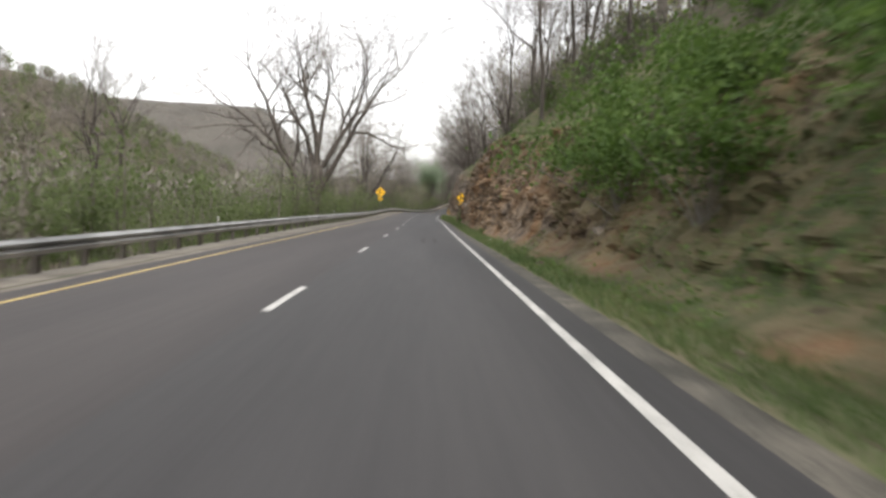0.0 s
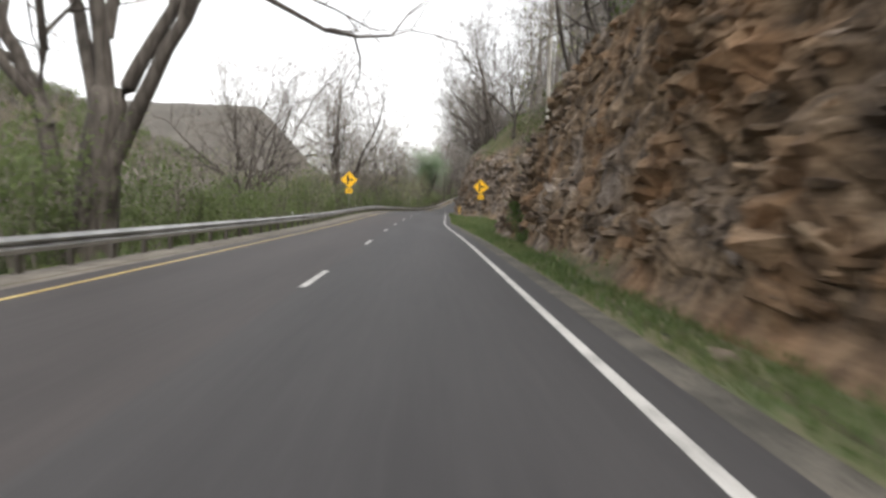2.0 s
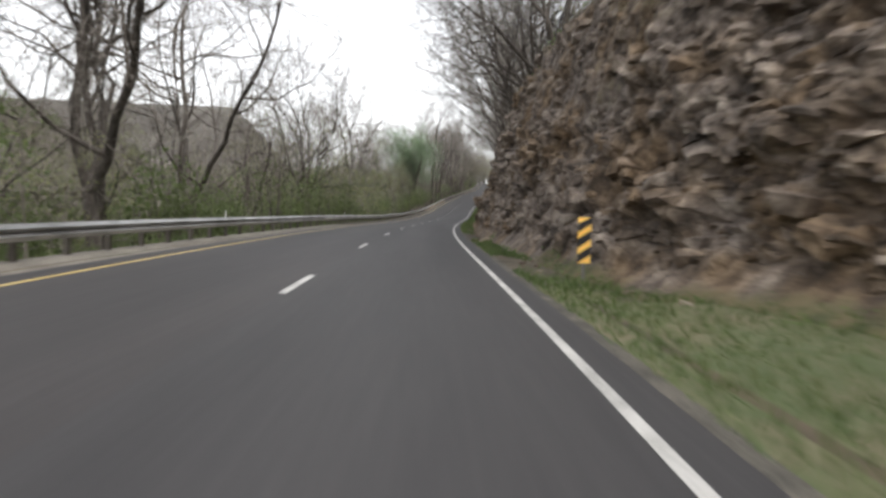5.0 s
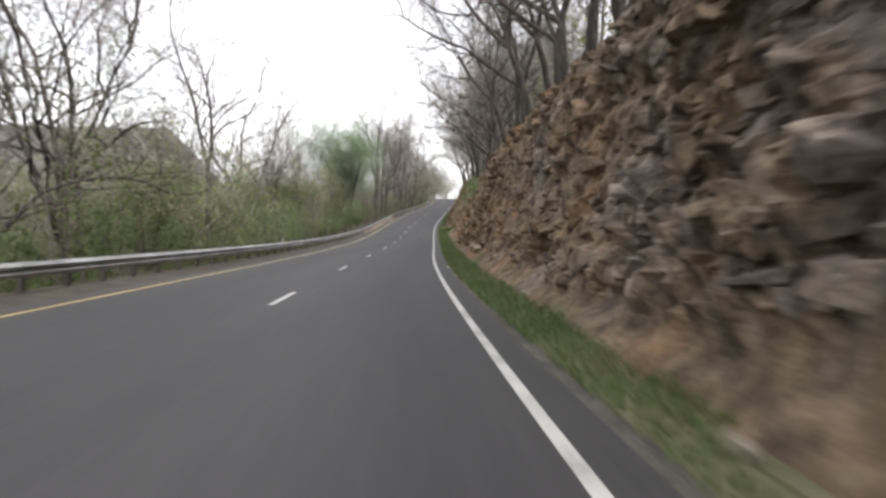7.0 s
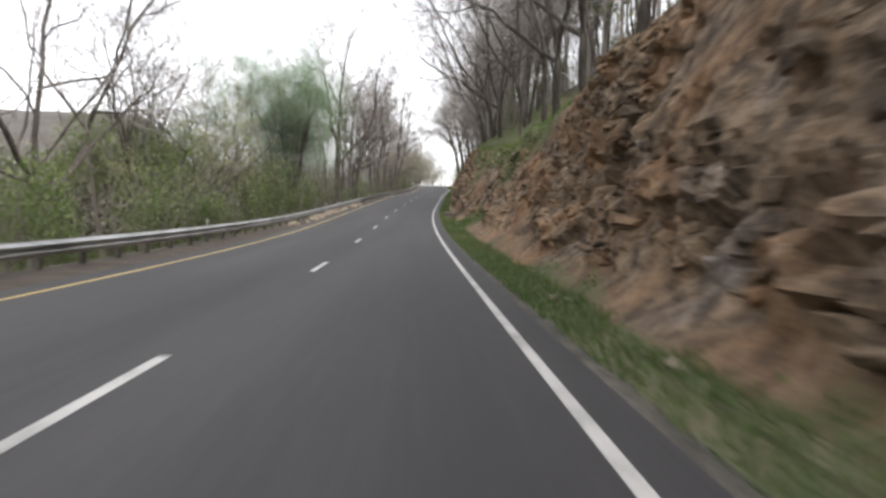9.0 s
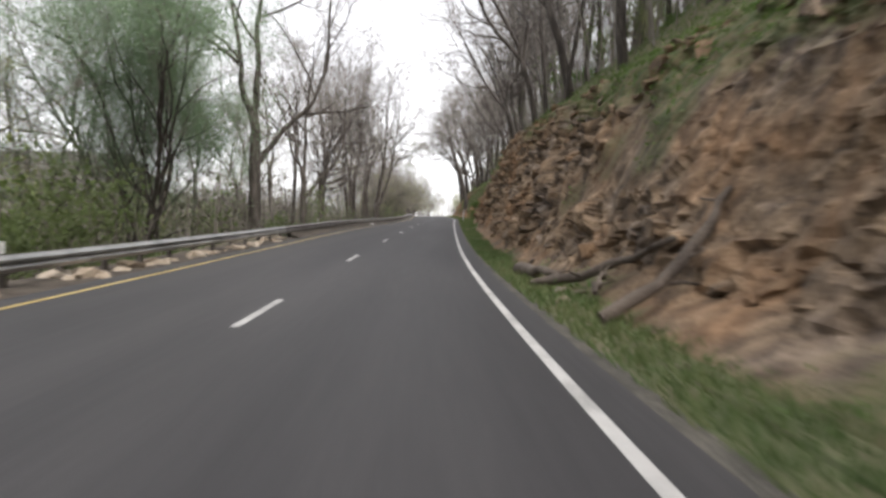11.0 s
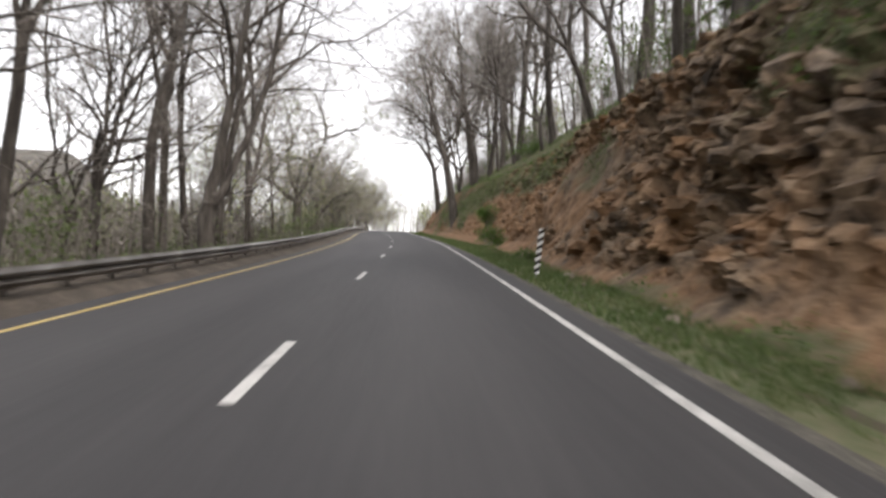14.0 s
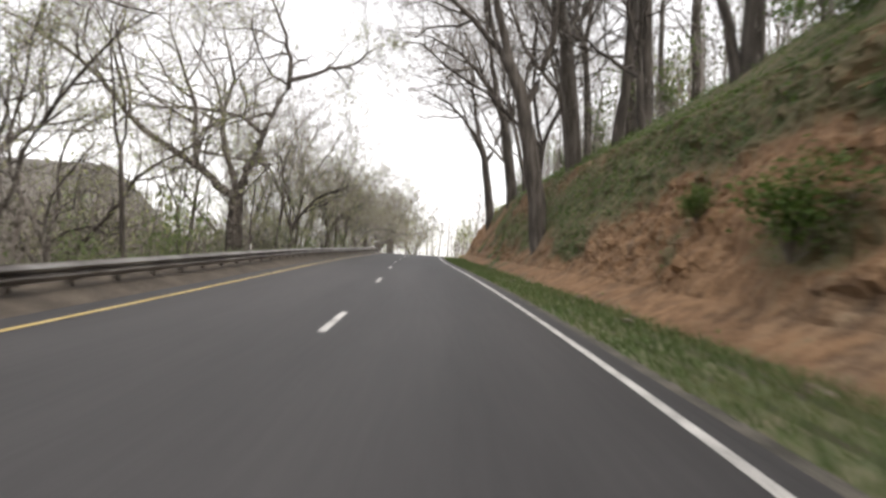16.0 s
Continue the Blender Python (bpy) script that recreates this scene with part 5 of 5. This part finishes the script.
    # the row follows the road where it bends away behind the crest
    for i in range(26):
        s = 464 + 3.2 * i + rng.uniform(-2, 2)
        u = np.interp(s, [464, 490, 515, 545], [-8.5, -8.0, -4.0, 0.5]) - 5 * rng.random() ** 1.5
        k = (slim[0], slim[2], budding[0], slim[1], slim[3], budding[0])[rng.integers(0, 6)]
        put(k, s, u, rng.uniform(0, 360), float(np.interp(s, [464, 545], [0.88, 1.12])) * rng.uniform(0.9, 1.05), 0.1, row)
    drop_master(oak, great_oak, leaning, crooked, twin, *stout, *bare, *slim, *budding, hero, pale, green, round_top)


def build_grass():
    """Blades along the verge, the brow and behind the guardrail."""
    rng = np.random.default_rng(3)
    spots = []
    n = 130000
    s = rng.uniform(-10, 440, n)
    foot = np.minimum(cut(CUT_FOOT, s), 8)
    u = 4.02 + (foot + 0.3 - 4.02) * rng.random(n)
    keep = (fractal(s / 5, u * 0.8, 15, 3) > np.interp(s, [132, 138, 164, 172], [0.20, 0.56, 0.56, 0.20])) & (u > np.interp(s, [96, 99], [4.25, 4.02]))
    spots.append((s[keep], u[keep], np.full(keep.sum(), 0.02), 0.13))
    n = 60000
    s = rng.uniform(-10, 440, n)
    u = cut(CUT_FOOT, s) + cut(CUT_RUN, s) + 0.6 + 5.5 * rng.random(n)
    keep = fractal(s / 9, u / 4, 16, 3) > np.interp(s, [0, 75, 80, 230, 260, 440], [0.62, 0.62, 0.5, 0.5, 0.36, 0.36])
    spots.append((s[keep], u[keep], right_height(s[keep], u[keep]), 0.22))
    n = 16000
    s = rng.uniform(-10, 440, n)
    u = -5.3 - 3.0 * rng.random(n) ** 1.5
    spots.append((s, u, left_height(s, u), 0.22))
    vs = []
    for s, u, h, tall in spots:
        p = at(s, u, h)
        m = len(p)
        lean, w = rng.normal(scale=0.45, size=(m, 2)), rng.normal(size=(m, 2))
        w = w / np.linalg.norm(w, axis=1)[:, None] * 0.016 * tall / 0.13
        t = tall * rng.uniform(0.5, 1.5, (m, 1))
        side, up = np.concatenate([w, np.zeros((m, 1))], 1), np.concatenate([lean * t, t], 1)
        vs.append(np.stack([p - side, p + side, p + up], 1).reshape(-1, 3))
    V = np.concatenate(vs)
    tagged(new("grass", mesh_of("grass", V, np.arange(len(V)).reshape(-1, 3), [GRASS])), "short green roadside grass in uneven tufts", "grass", kind="stuff")


def build_weeds(P, green):
    """Leafy weeds and vines where the cut is overgrown."""
    rng = np.random.default_rng(14)
    flat, g = P.reshape(-1, 3), green.reshape(-1)
    near = np.repeat(CLIFF_S, P.shape[1])
    chance = np.clip(g - 0.45, 0, 1) * np.where((near > -15) & (near < 440), 1, 0)
    pick = rng.choice(len(flat), 110000, p=chance / chance.sum())
    spots = flat[pick] + rng.normal(scale=0.12, size=(110000, 3)) * [1, 1, 0.6] + [0, 0, 0.10]
    V, F = leaf_quads(spots, 0.07, rng)
    tagged(new("bank_weeds", mesh_of("bank_weeds", V, F, [LEAVES])), "low green weeds and vines on the bank", "weeds", kind="stuff")


# ---- roadside things ----
def rail_u(s):
    return float(np.interp(s, [-60, 100, 230, 290, 560], [-5.0, -5.0, -4.9, -4.55, -4.5]))


def rail_drop(s):
    return float(np.interp(s, [-60, 200, 285, 340, 560], [-0.08, -0.08, -0.16, -0.09, -0.09]))


def build_guardrail():
    """W-shaped steel beam in lapped panels on posts with blocks."""
    rail = thing("guardrail", Matrix(), "weathered galvanised steel guardrail on dark posts beside the drop", "guardrail")
    z = np.array([0.0, 0.02, 0.072, 0.092, 0.155, 0.216, 0.236, 0.288, 0.31]) + 0.42
    o = np.array([0.0, 0.010, 0.083, 0.085, 0.0, 0.083, 0.085, 0.012, 0.0])
    back = 0.006
    for k in range(-8, 128):
        s = np.linspace(k * 3.81, k * 3.81 + 3.86, 5)
        shift = 0.003 * (k % 2)
        us = np.array([rail_u(q) for q in s])[:, None]
        low = np.array([rail_drop(q) for q in s])[:, None]
        front = at(s[:, None], us + o[None] + shift, z[None] + low)
        rear = at(s[:, None], us + o[None] - back + shift, z[None] + low)
        V = np.concatenate([front, rear[:, ::-1]], 1)
        m = V.shape[1]
        V = np.concatenate([V, V[:, :1]], 1)
        under("beam", mesh_of("beam", V.reshape(-1, 3), grid_faces(len(s), m + 1), [DARK_STEEL if k * 3.81 > 288 else STEEL]), rail)
    bm = bmesh.new()
    box(bm, (0.10, 0.15, 1.25), (0, 0, 0.10), 0.008)
    box(bm, (0.14, 0.11, 0.34), (0.12, 0, 0.56), 0.008)
    first = part("post", bm, POST_STEEL, rail)
    bm = bmesh.new()
    box(bm, (0.02, 0.09, 0.22), (0, 0, 0.84), 0.004)
    tab = part("reflector", bm, SIGN_WHITE, rail, "small white reflector on top of the rail")
    for k in range(-15, 255):
        s = k * 1.905
        m = Matrix.Translation(Vector(at(s, rail_u(s) - 0.19, rail_drop(s)))) @ pose(0, 0, 0, 0, 0, heading(s))
        ob = first if k == -15 else first.copy()
        if k > -15:
            scene.collection.objects.link(ob)
        ob.matrix_basis = m
        if k % 16 == 13:
            copy = tab.copy()
            scene.collection.objects.link(copy)
            copy.matrix_basis = m
    bpy.data.objects.remove(tab)


def diamond_sign(s, u, label, height, big=1.3):
    """A yellow side-road warning diamond on a post, with a small plaque below."""
    p = Vector(at(s, u, float(ground_height(np.float64(s), np.float64(u)))))
    sign = thing("warning_sign", Matrix.Translation(p) @ pose(0, 0, 0, 0, 0, heading(s)), label, "road sign", "warning signs")
    bm = bmesh.new()
    box(bm, (0.06, 0.05, height + 1.0), (0, 0.03, height / 2 - 0.45), 0.004)
    part("post", bm, SIGN_BACK, sign)

    def plate(half, y, thick, mat, name, parent, round_by=0.07):
        b = bmesh.new()
        box(b, (half * 2 ** 0.5, thick, half * 2 ** 0.5), (0, 0, 0))
        bmesh.ops.bevel(b, geom=[e for e in b.edges if abs((e.verts[0].co - e.verts[1].co).y) > thick / 2], offset=round_by, segments=3, affect="EDGES")
        bmesh.ops.transform(b, matrix=Matrix.Translation((0, y, height)) @ pose(0, 0, 0, 0, 45, 0), verts=b.verts)
        return part(name, b, mat, parent)

    face = plate(0.66 * big, -0.01, 0.006, SIGN_YELLOW, "face", sign)
    rim = bmesh.new()
    for k in range(4):
        t = pose(0, -0.016, height, 0, 45 + 90 * k, 0)
        box(rim, (0.72 * big, 0.003, 0.024), (0, 0, 0), 0, None)
        bmesh.ops.transform(rim, matrix=t @ Matrix.Translation((0, 0, 0.405 * big)), verts=rim.verts[-8:])
    part("border", rim, SIGN_BLACK, face)
    bm = bmesh.new()
    box(bm, (0.14 * big, 0.004, 0.72 * big), (-0.11 * big, -0.018, height), 0)
    box(bm, (0.34 * big, 0.0045, 0.12 * big), (0.12 * big, -0.018, height + 0.01), 0)
    part("symbol", bm, SIGN_BLACK, face, "black side-road symbol")
    bm = bmesh.new()
    box(bm, (0.50 * big, 0.005, 0.36 * big), (0, -0.01, height - 0.84 * big), 0.0)
    plaque = part("plaque", bm, SIGN_YELLOW, sign, "small yellow plaque")
    bm = bmesh.new()
    for k in range(2):
        box(bm, (0.30 * big, 0.003, 0.05 * big), (0, -0.0155, height - (0.79 + 0.11 * k) * big))
    part("lettering", bm, SIGN_BLACK, plaque)


def striped_marker(name, s, u, width, bottom, top, pale, label, stripes, rise, tilt=0):
    """A narrow post plate with slanting dark stripes."""
    p = Vector(at(s, u, float(max(ground_height(np.float64(s), np.float64(u)), -0.1))))
    sign = thing(name, Matrix.Translation(p) @ pose(0, 0, 0, 0, tilt, heading(s)), label, "road marker")
    bm = bmesh.new()
    box(bm, (0.05, 0.04, top + 0.5), (0, 0.03, top / 2 - 0.25), 0.004)
    part("post", bm, SIGN_BACK, sign)
    bm = bmesh.new()
    box(bm, (width, 0.006, top - bottom), (0, 0, (top + bottom) / 2))
    face = part("face", bm, pale, sign)
    pitch = (top - bottom) / stripes
    for k in range(stripes):
        bm = bmesh.new()
        z = bottom + pitch * (k + 0.02)
        half, t = width / 2, pitch * 0.56
        q = [(-half, -0.007, z), (half, -0.007, min(z + rise, top)), (half, -0.007, min(z + rise + t, top)), (-half, -0.007, min(z + t, top))]
        front = [bm.verts.new(c) for c in q]
        back = [bm.verts.new((c[0], -0.002, c[2])) for c in q]
        bm.faces.new(front)
        for a in range(4):
            bm.faces.new((front[a], back[a], back[(a + 1) % 4], front[(a + 1) % 4]))
        part("stripe", bm, SIGN_BLACK, face)


def stone(seed, size, mat, label, category="rock"):
    """A broken angular stone."""
    rng = np.random.default_rng(seed)
    bm = bmesh.new()
    for c in rng.uniform(-1, 1, (14, 3)):
        bm.verts.new(c / max(1.0, np.linalg.norm(c)) * np.array(size))
    bmesh.ops.convex_hull(bm, input=bm.verts)
    for v in [v for v in bm.verts if not v.link_faces]:
        bm.verts.remove(v)
    bmesh.ops.bevel(bm, geom=bm.edges, offset=0.03 * min(size), segments=1, affect="EDGES")
    me = bpy.data.meshes.new("rock")
    bm.to_mesh(me)
    bm.free()
    me.materials.append(mat)
    ob = new("rock", me)
    ob.matrix_basis = pose(0, 0, -500)
    return tagged(ob, label, category)


def build_stones():
    rng = np.random.default_rng(9)
    pale = [stone(k, (0.32, 0.22, 0.16), PALE_STONE, "pale tan stone lying below the guardrail") for k in range(3)]
    loose = [stone(20 + k, (0.24, 0.18, 0.13), LOOSE_STONE, "fallen brown stone at the foot of the cliff") for k in range(4)]
    for _ in range(46):
        s = rng.uniform(252, 290)
        ob = put(pale[rng.integers(0, 3)], s, -4.25 - 0.65 * rng.random(), rng.uniform(0, 360), rng.uniform(0.5, 1.7), 0.02, "pale stones under the guardrail")
        ob.rotation_euler.x += rng.uniform(-0.4, 0.4)
    for _ in range(150):
        s = rng.uniform(5, 430)
        foot = float(cut(CUT_FOOT, s))
        ob = put(loose[rng.integers(0, 4)], s, foot - 0.75 + 0.7 * rng.random(), rng.uniform(0, 360), rng.uniform(0.25, 1.0), -0.05, "fallen stones")
        ob.rotation_euler.x += rng.uniform(-0.6, 0.6)
    for _ in range(34):
        s = rng.uniform(136, 170)
        put(loose[rng.integers(0, 4)], s, 4.3 + 0.8 * rng.random(), rng.uniform(0, 360), rng.uniform(0.15, 0.6), -0.02, "fallen stones")
    for s, u, size in ((152.5, 4.75, 1.5), (199.3, 5.5, 1.1), (66.6, 4.5, 0.6), (254, 5.0, 1.0), (268, 4.6, 0.7)):
        put(pale[1], s, u, 40, size, -0.03, "fallen stones")
    for k in (*pale, *loose):
        bpy.data.objects.remove(k)


def build_boulder():
    """The great boulder that juts out of the bank."""
    bm = bmesh.new()
    bmesh.ops.create_icosphere(bm, subdivisions=4, radius=1)
    rng = np.random.default_rng(31)
    cuts = [(Vector(rng.normal(size=3)).normalized(), rng.uniform(0.62, 0.9)) for _ in range(16)]
    for v in bm.verts:
        for way, far in cuts:
            over = v.co.dot(way) - far
            if over > 0:
                v.co -= way * over * 0.9
        v.co += v.co.normalized() * 0.10 * noise.fractal(v.co * 2.2, 1.0, 2.0, 4)
        v.co = Vector((v.co.x * 0.72, v.co.y * 1.0, v.co.z * 0.60))
    me = bpy.data.meshes.new("boulder")
    bm.to_mesh(me)
    bm.free()
    me.materials.append(STONES)
    me.attributes.new("tone", "FLOAT", "POINT").data.foreach_set("value", np.full(len(me.vertices), 0.35, np.float32))
    ob = new("boulder", me)
    ob.matrix_basis = Matrix.Translation(Vector(at(255.4, 7.15, 2.75))) @ pose(0, 0, 0, 10, 6, heading(255))
    tagged(ob, "great grey-brown boulder jutting out of the grassy bank", "rock")


def build_logs():
    """Fallen trunks and branches below the cut."""
    rng = np.random.default_rng(4)
    for s0, u0, h0, s1, u1, h1, r, label in ((265.3, 4.55, 0.05, 266.7, 6.5, 1.8, 0.12, "long fallen grey trunk leaning on the bank"), (270.4, 4.5, 0.12, 266.2, 5.5, 1.15, 0.11, "broken grey branch on the bank"),
                                             (273.9, 4.55, 0.16, 270.8, 4.75, 0.16, 0.17, "curved grey log lying at the roadside"),
                                             (267.6, 5.0, 0.18, 268.8, 5.5, 0.25, 0.07, "short broken branch on the verge"), (101, 9.3, 0.6, 106, 10.8, 2.4, 0.06, "bare pale roots and branches on the bank"),
                                             (103, 9.8, 0.9, 108, 10.5, 1.6, 0.05, "dead pale branch on the bank"), (330, 9.6, 5.0, 334, 8.2, 3.6, 0.05, "dead branch on the slope")):
        root = thing("fallen_log", Matrix(), label, "log", "fallen wood")
        t = np.linspace(0, 1, 9)
        p = at(s0 + (s1 - s0) * t, u0 + (u1 - u0) * t, h0 + (h1 - h0) * t)
        for k in range(9):
            i = int(np.argmin(np.abs(CLIFF_S - s0 - (s1 - s0) * t[k])))
            j = int(np.argmin(np.abs(CLIFF_H[i, :70] - h0 - (h1 - h0) * t[k])))
            if h0 + (h1 - h0) * t[k] > 0.3:
                p[k] = 0.8 * CLIFF_P[i, j] + 0.2 * p[k] + [-0.7 * r, 0, 0.5 * r]
        p[1:-1] = (p[:-2] + p[1:-1] + p[2:]) / 3
        p += np.cumsum(rng.normal(scale=0.05, size=(9, 3)), 0)
        rr = r * (1 - 0.6 * t) * rng.uniform(0.8, 1.2, 9)
        rr[0] *= 0.6
        V, F = swept(p, rr, 8)
        wood = PALE_BARK if " pale " in label else DEAD_WOOD
        under("trunk", mesh_of("trunk", V, F, [wood], smooth=True), root)
        for k in range(2, 8):
            d = (p[k] - p[k - 1]) + rng.normal(scale=0.5, size=3) * np.linalg.norm(p[k] - p[k - 1])
            bend = p[k] + d * 0.6 + rng.normal(scale=0.06, size=3)
            V, F = swept([p[k], bend, p[k] + d * 1.25], [rr[k] * 0.45, rr[k] * 0.3, rr[k] * 0.1], 6)
            under("branch", mesh_of("branch", V, F, [wood], smooth=True), root)


def build_litter():
    """A torn white plastic sheet by the rail and scraps on the verge."""
    rng = np.random.default_rng(12)
    for s, u, size, label in ((324.8, -4.32, (0.34, 0.9), "crumpled white plastic litter below the guardrail"), (310.2, 4.95, (0.12, 0.16), "white scrap of litter on the grass"), (300.5, 5.05, (0.10, 0.2), "white scrap of litter on the grass"),
                              (31.8, 4.75, (0.09, 0.11), "white scrap of litter on the grass"), (259.5, 5.0, (0.1, 0.4), "pale scrap of litter on the bank")):
        x, y = np.meshgrid(np.linspace(-0.5, 0.5, 7), np.linspace(-0.5, 0.5, 9), indexing="ij")
        z = 0.05 + 0.16 * min(size) / 0.3 * rng.random(x.shape)
        P = np.stack([x * size[0], y * size[1], z], -1) + rng.normal(scale=0.03 * min(size), size=(*x.shape, 3))
        me = mesh_of("litter", np.concatenate([P.reshape(-1, 3), P.reshape(-1, 3) - [0, 0, 0.012]]), np.concatenate([grid_faces(7, 9), grid_faces(7, 9)[:, ::-1] + 63]), [TRASH])
        ob = new("litter", me)
        ob.matrix_basis = Matrix.Translation(on_ground(s, u, 0.04)) @ pose(0, 0, 0, 0, 0, heading(s))
        tagged(ob, label, "litter", "scraps of litter")


def build_aprons():
    """Worn concrete drain aprons at the verge."""
    for s0, s1, u0, u1 in ((188.6, 189.5, 3.95, 4.25), (193.6, 195.4, 3.9, 4.7), (245.2, 248.5, 4.15, 4.8)):
        s, u = np.linspace(s0, s1, 26), np.linspace(0, 1, 9)
        S, W = np.meshgrid(s, u, indexing="ij")
        edge = u1 + (fractal(S / 0.6, W * 0, 55, 3) - 0.5) * 0.5 - 0.5 * (u1 - u0) * np.abs((S - s0) / (s1 - s0) * 2 - 1) ** 3
        U = u0 + (edge - u0) * W
        H = 0.016 + 0.06 * W ** 2 + (fractal(S / 0.5, U / 0.5, 56, 3) - 0.5) * 0.03
        top = at(S, U, H)
        me = mesh_of("drain_apron", top.reshape(-1, 3), grid_faces(26, 9), [CONCRETE])
        tagged(new("drain_apron", me), "broken pale concrete apron beside the road", "pavement", kind="structure")


def build_bushes():
    kinds = [bush("bush", 1, (1.3, 1.3, 1.1), LEAVES, "leafy green bush on the bank", 2600, 0.08), bush("bush", 2, (0.8, 0.8, 0.5), LEAVES, "low green bush at the roadside", 1800, 0.06),
             bush("bush", 3, (1.0, 1.0, 1.3), BUDS, "pale green budding shrub", 1500, 0.06)]
    rng = np.random.default_rng(8)
    for s, u, size in ((4, 6.5, 1.3), (8, 7.8, 1.5), (12, 6.6, 1.4), (15, 8.2, 1.6), (18, 6.8, 1.5), (20, 9.0, 1.6), (22, 7.2, 1.5), (25, 8.4, 1.4), (14, 10, 1.5), (10, 10, 1.4), (27.5, 7.4, 1.1), (23, 10.5, 1.4), (6, 9, 1.4), (1, 8, 1.4), (29, 9.6, 1.2)):
        put(kinds[0], s, u, rng.uniform(0, 360), size, 0.3, "bushes on the bank")
    for s, u, size in ((73, 5.6, 1.0), (75.5, 5.9, 0.9), (70.5, 5.3, 0.7), (256.5, 5.3, 0.6), (362, 6.2, 0.7), (366, 6.4, 1.2), (370, 6.4, 0.7), (376, 7.2, 1.5), (381, 7.6, 0.8), (347, 5.7, 0.6), (42, 5.2, 0.5), (108, 9.5, 0.8), (112, 8.8, 0.8), (92, 7.6, 0.8)):
        put(kinds[1], s, u, rng.uniform(0, 360), size, 0.05, "bushes at the roadside")
    for _ in range(40):
        s = rng.uniform(0, 440)
        u = float(cut(CUT_FOOT, s) + cut(CUT_RUN, s)) + 1.0 + 7 * rng.random()
        put(kinds[rng.integers(0, 3)], s, u, rng.uniform(0, 360), rng.uniform(0.4, 1.0), 0.15, "bushes above the cut")
    drop_master(*kinds)


build_ground()
build_far_ridge()
build_road()
CLIFF_P, CLIFF_GREEN, CLIFF_S, CLIFF_H, CLIFF_ROCK = build_cliff()
build_woods()
build_trees()
build_grass()
build_weeds(CLIFF_P, CLIFF_GREEN)
build_guardrail()
diamond_sign(117.8, -6.1, "yellow diamond side-road warning sign behind the guardrail", 3.75)
diamond_sign(123.9, 7.2, "yellow diamond side-road warning sign on the grass verge", 3.45)
striped_marker("object_marker", 134.9, 5.2, 0.26, 0.42, 1.34, MARKER_YELLOW, "orange and black striped hazard marker before the cliff", 3, 0.17)
striped_marker("striped_post", 338.6, 4.42, 0.13, 0.15, 1.30, SIGN_WHITE, "slim white and black striped roadside post", 6, 0.10, 6)
build_stones()
build_boulder()
build_logs()
build_litter()
build_aprons()
build_bushes()
build_blocks(CLIFF_P, CLIFF_ROCK, CLIFF_S)
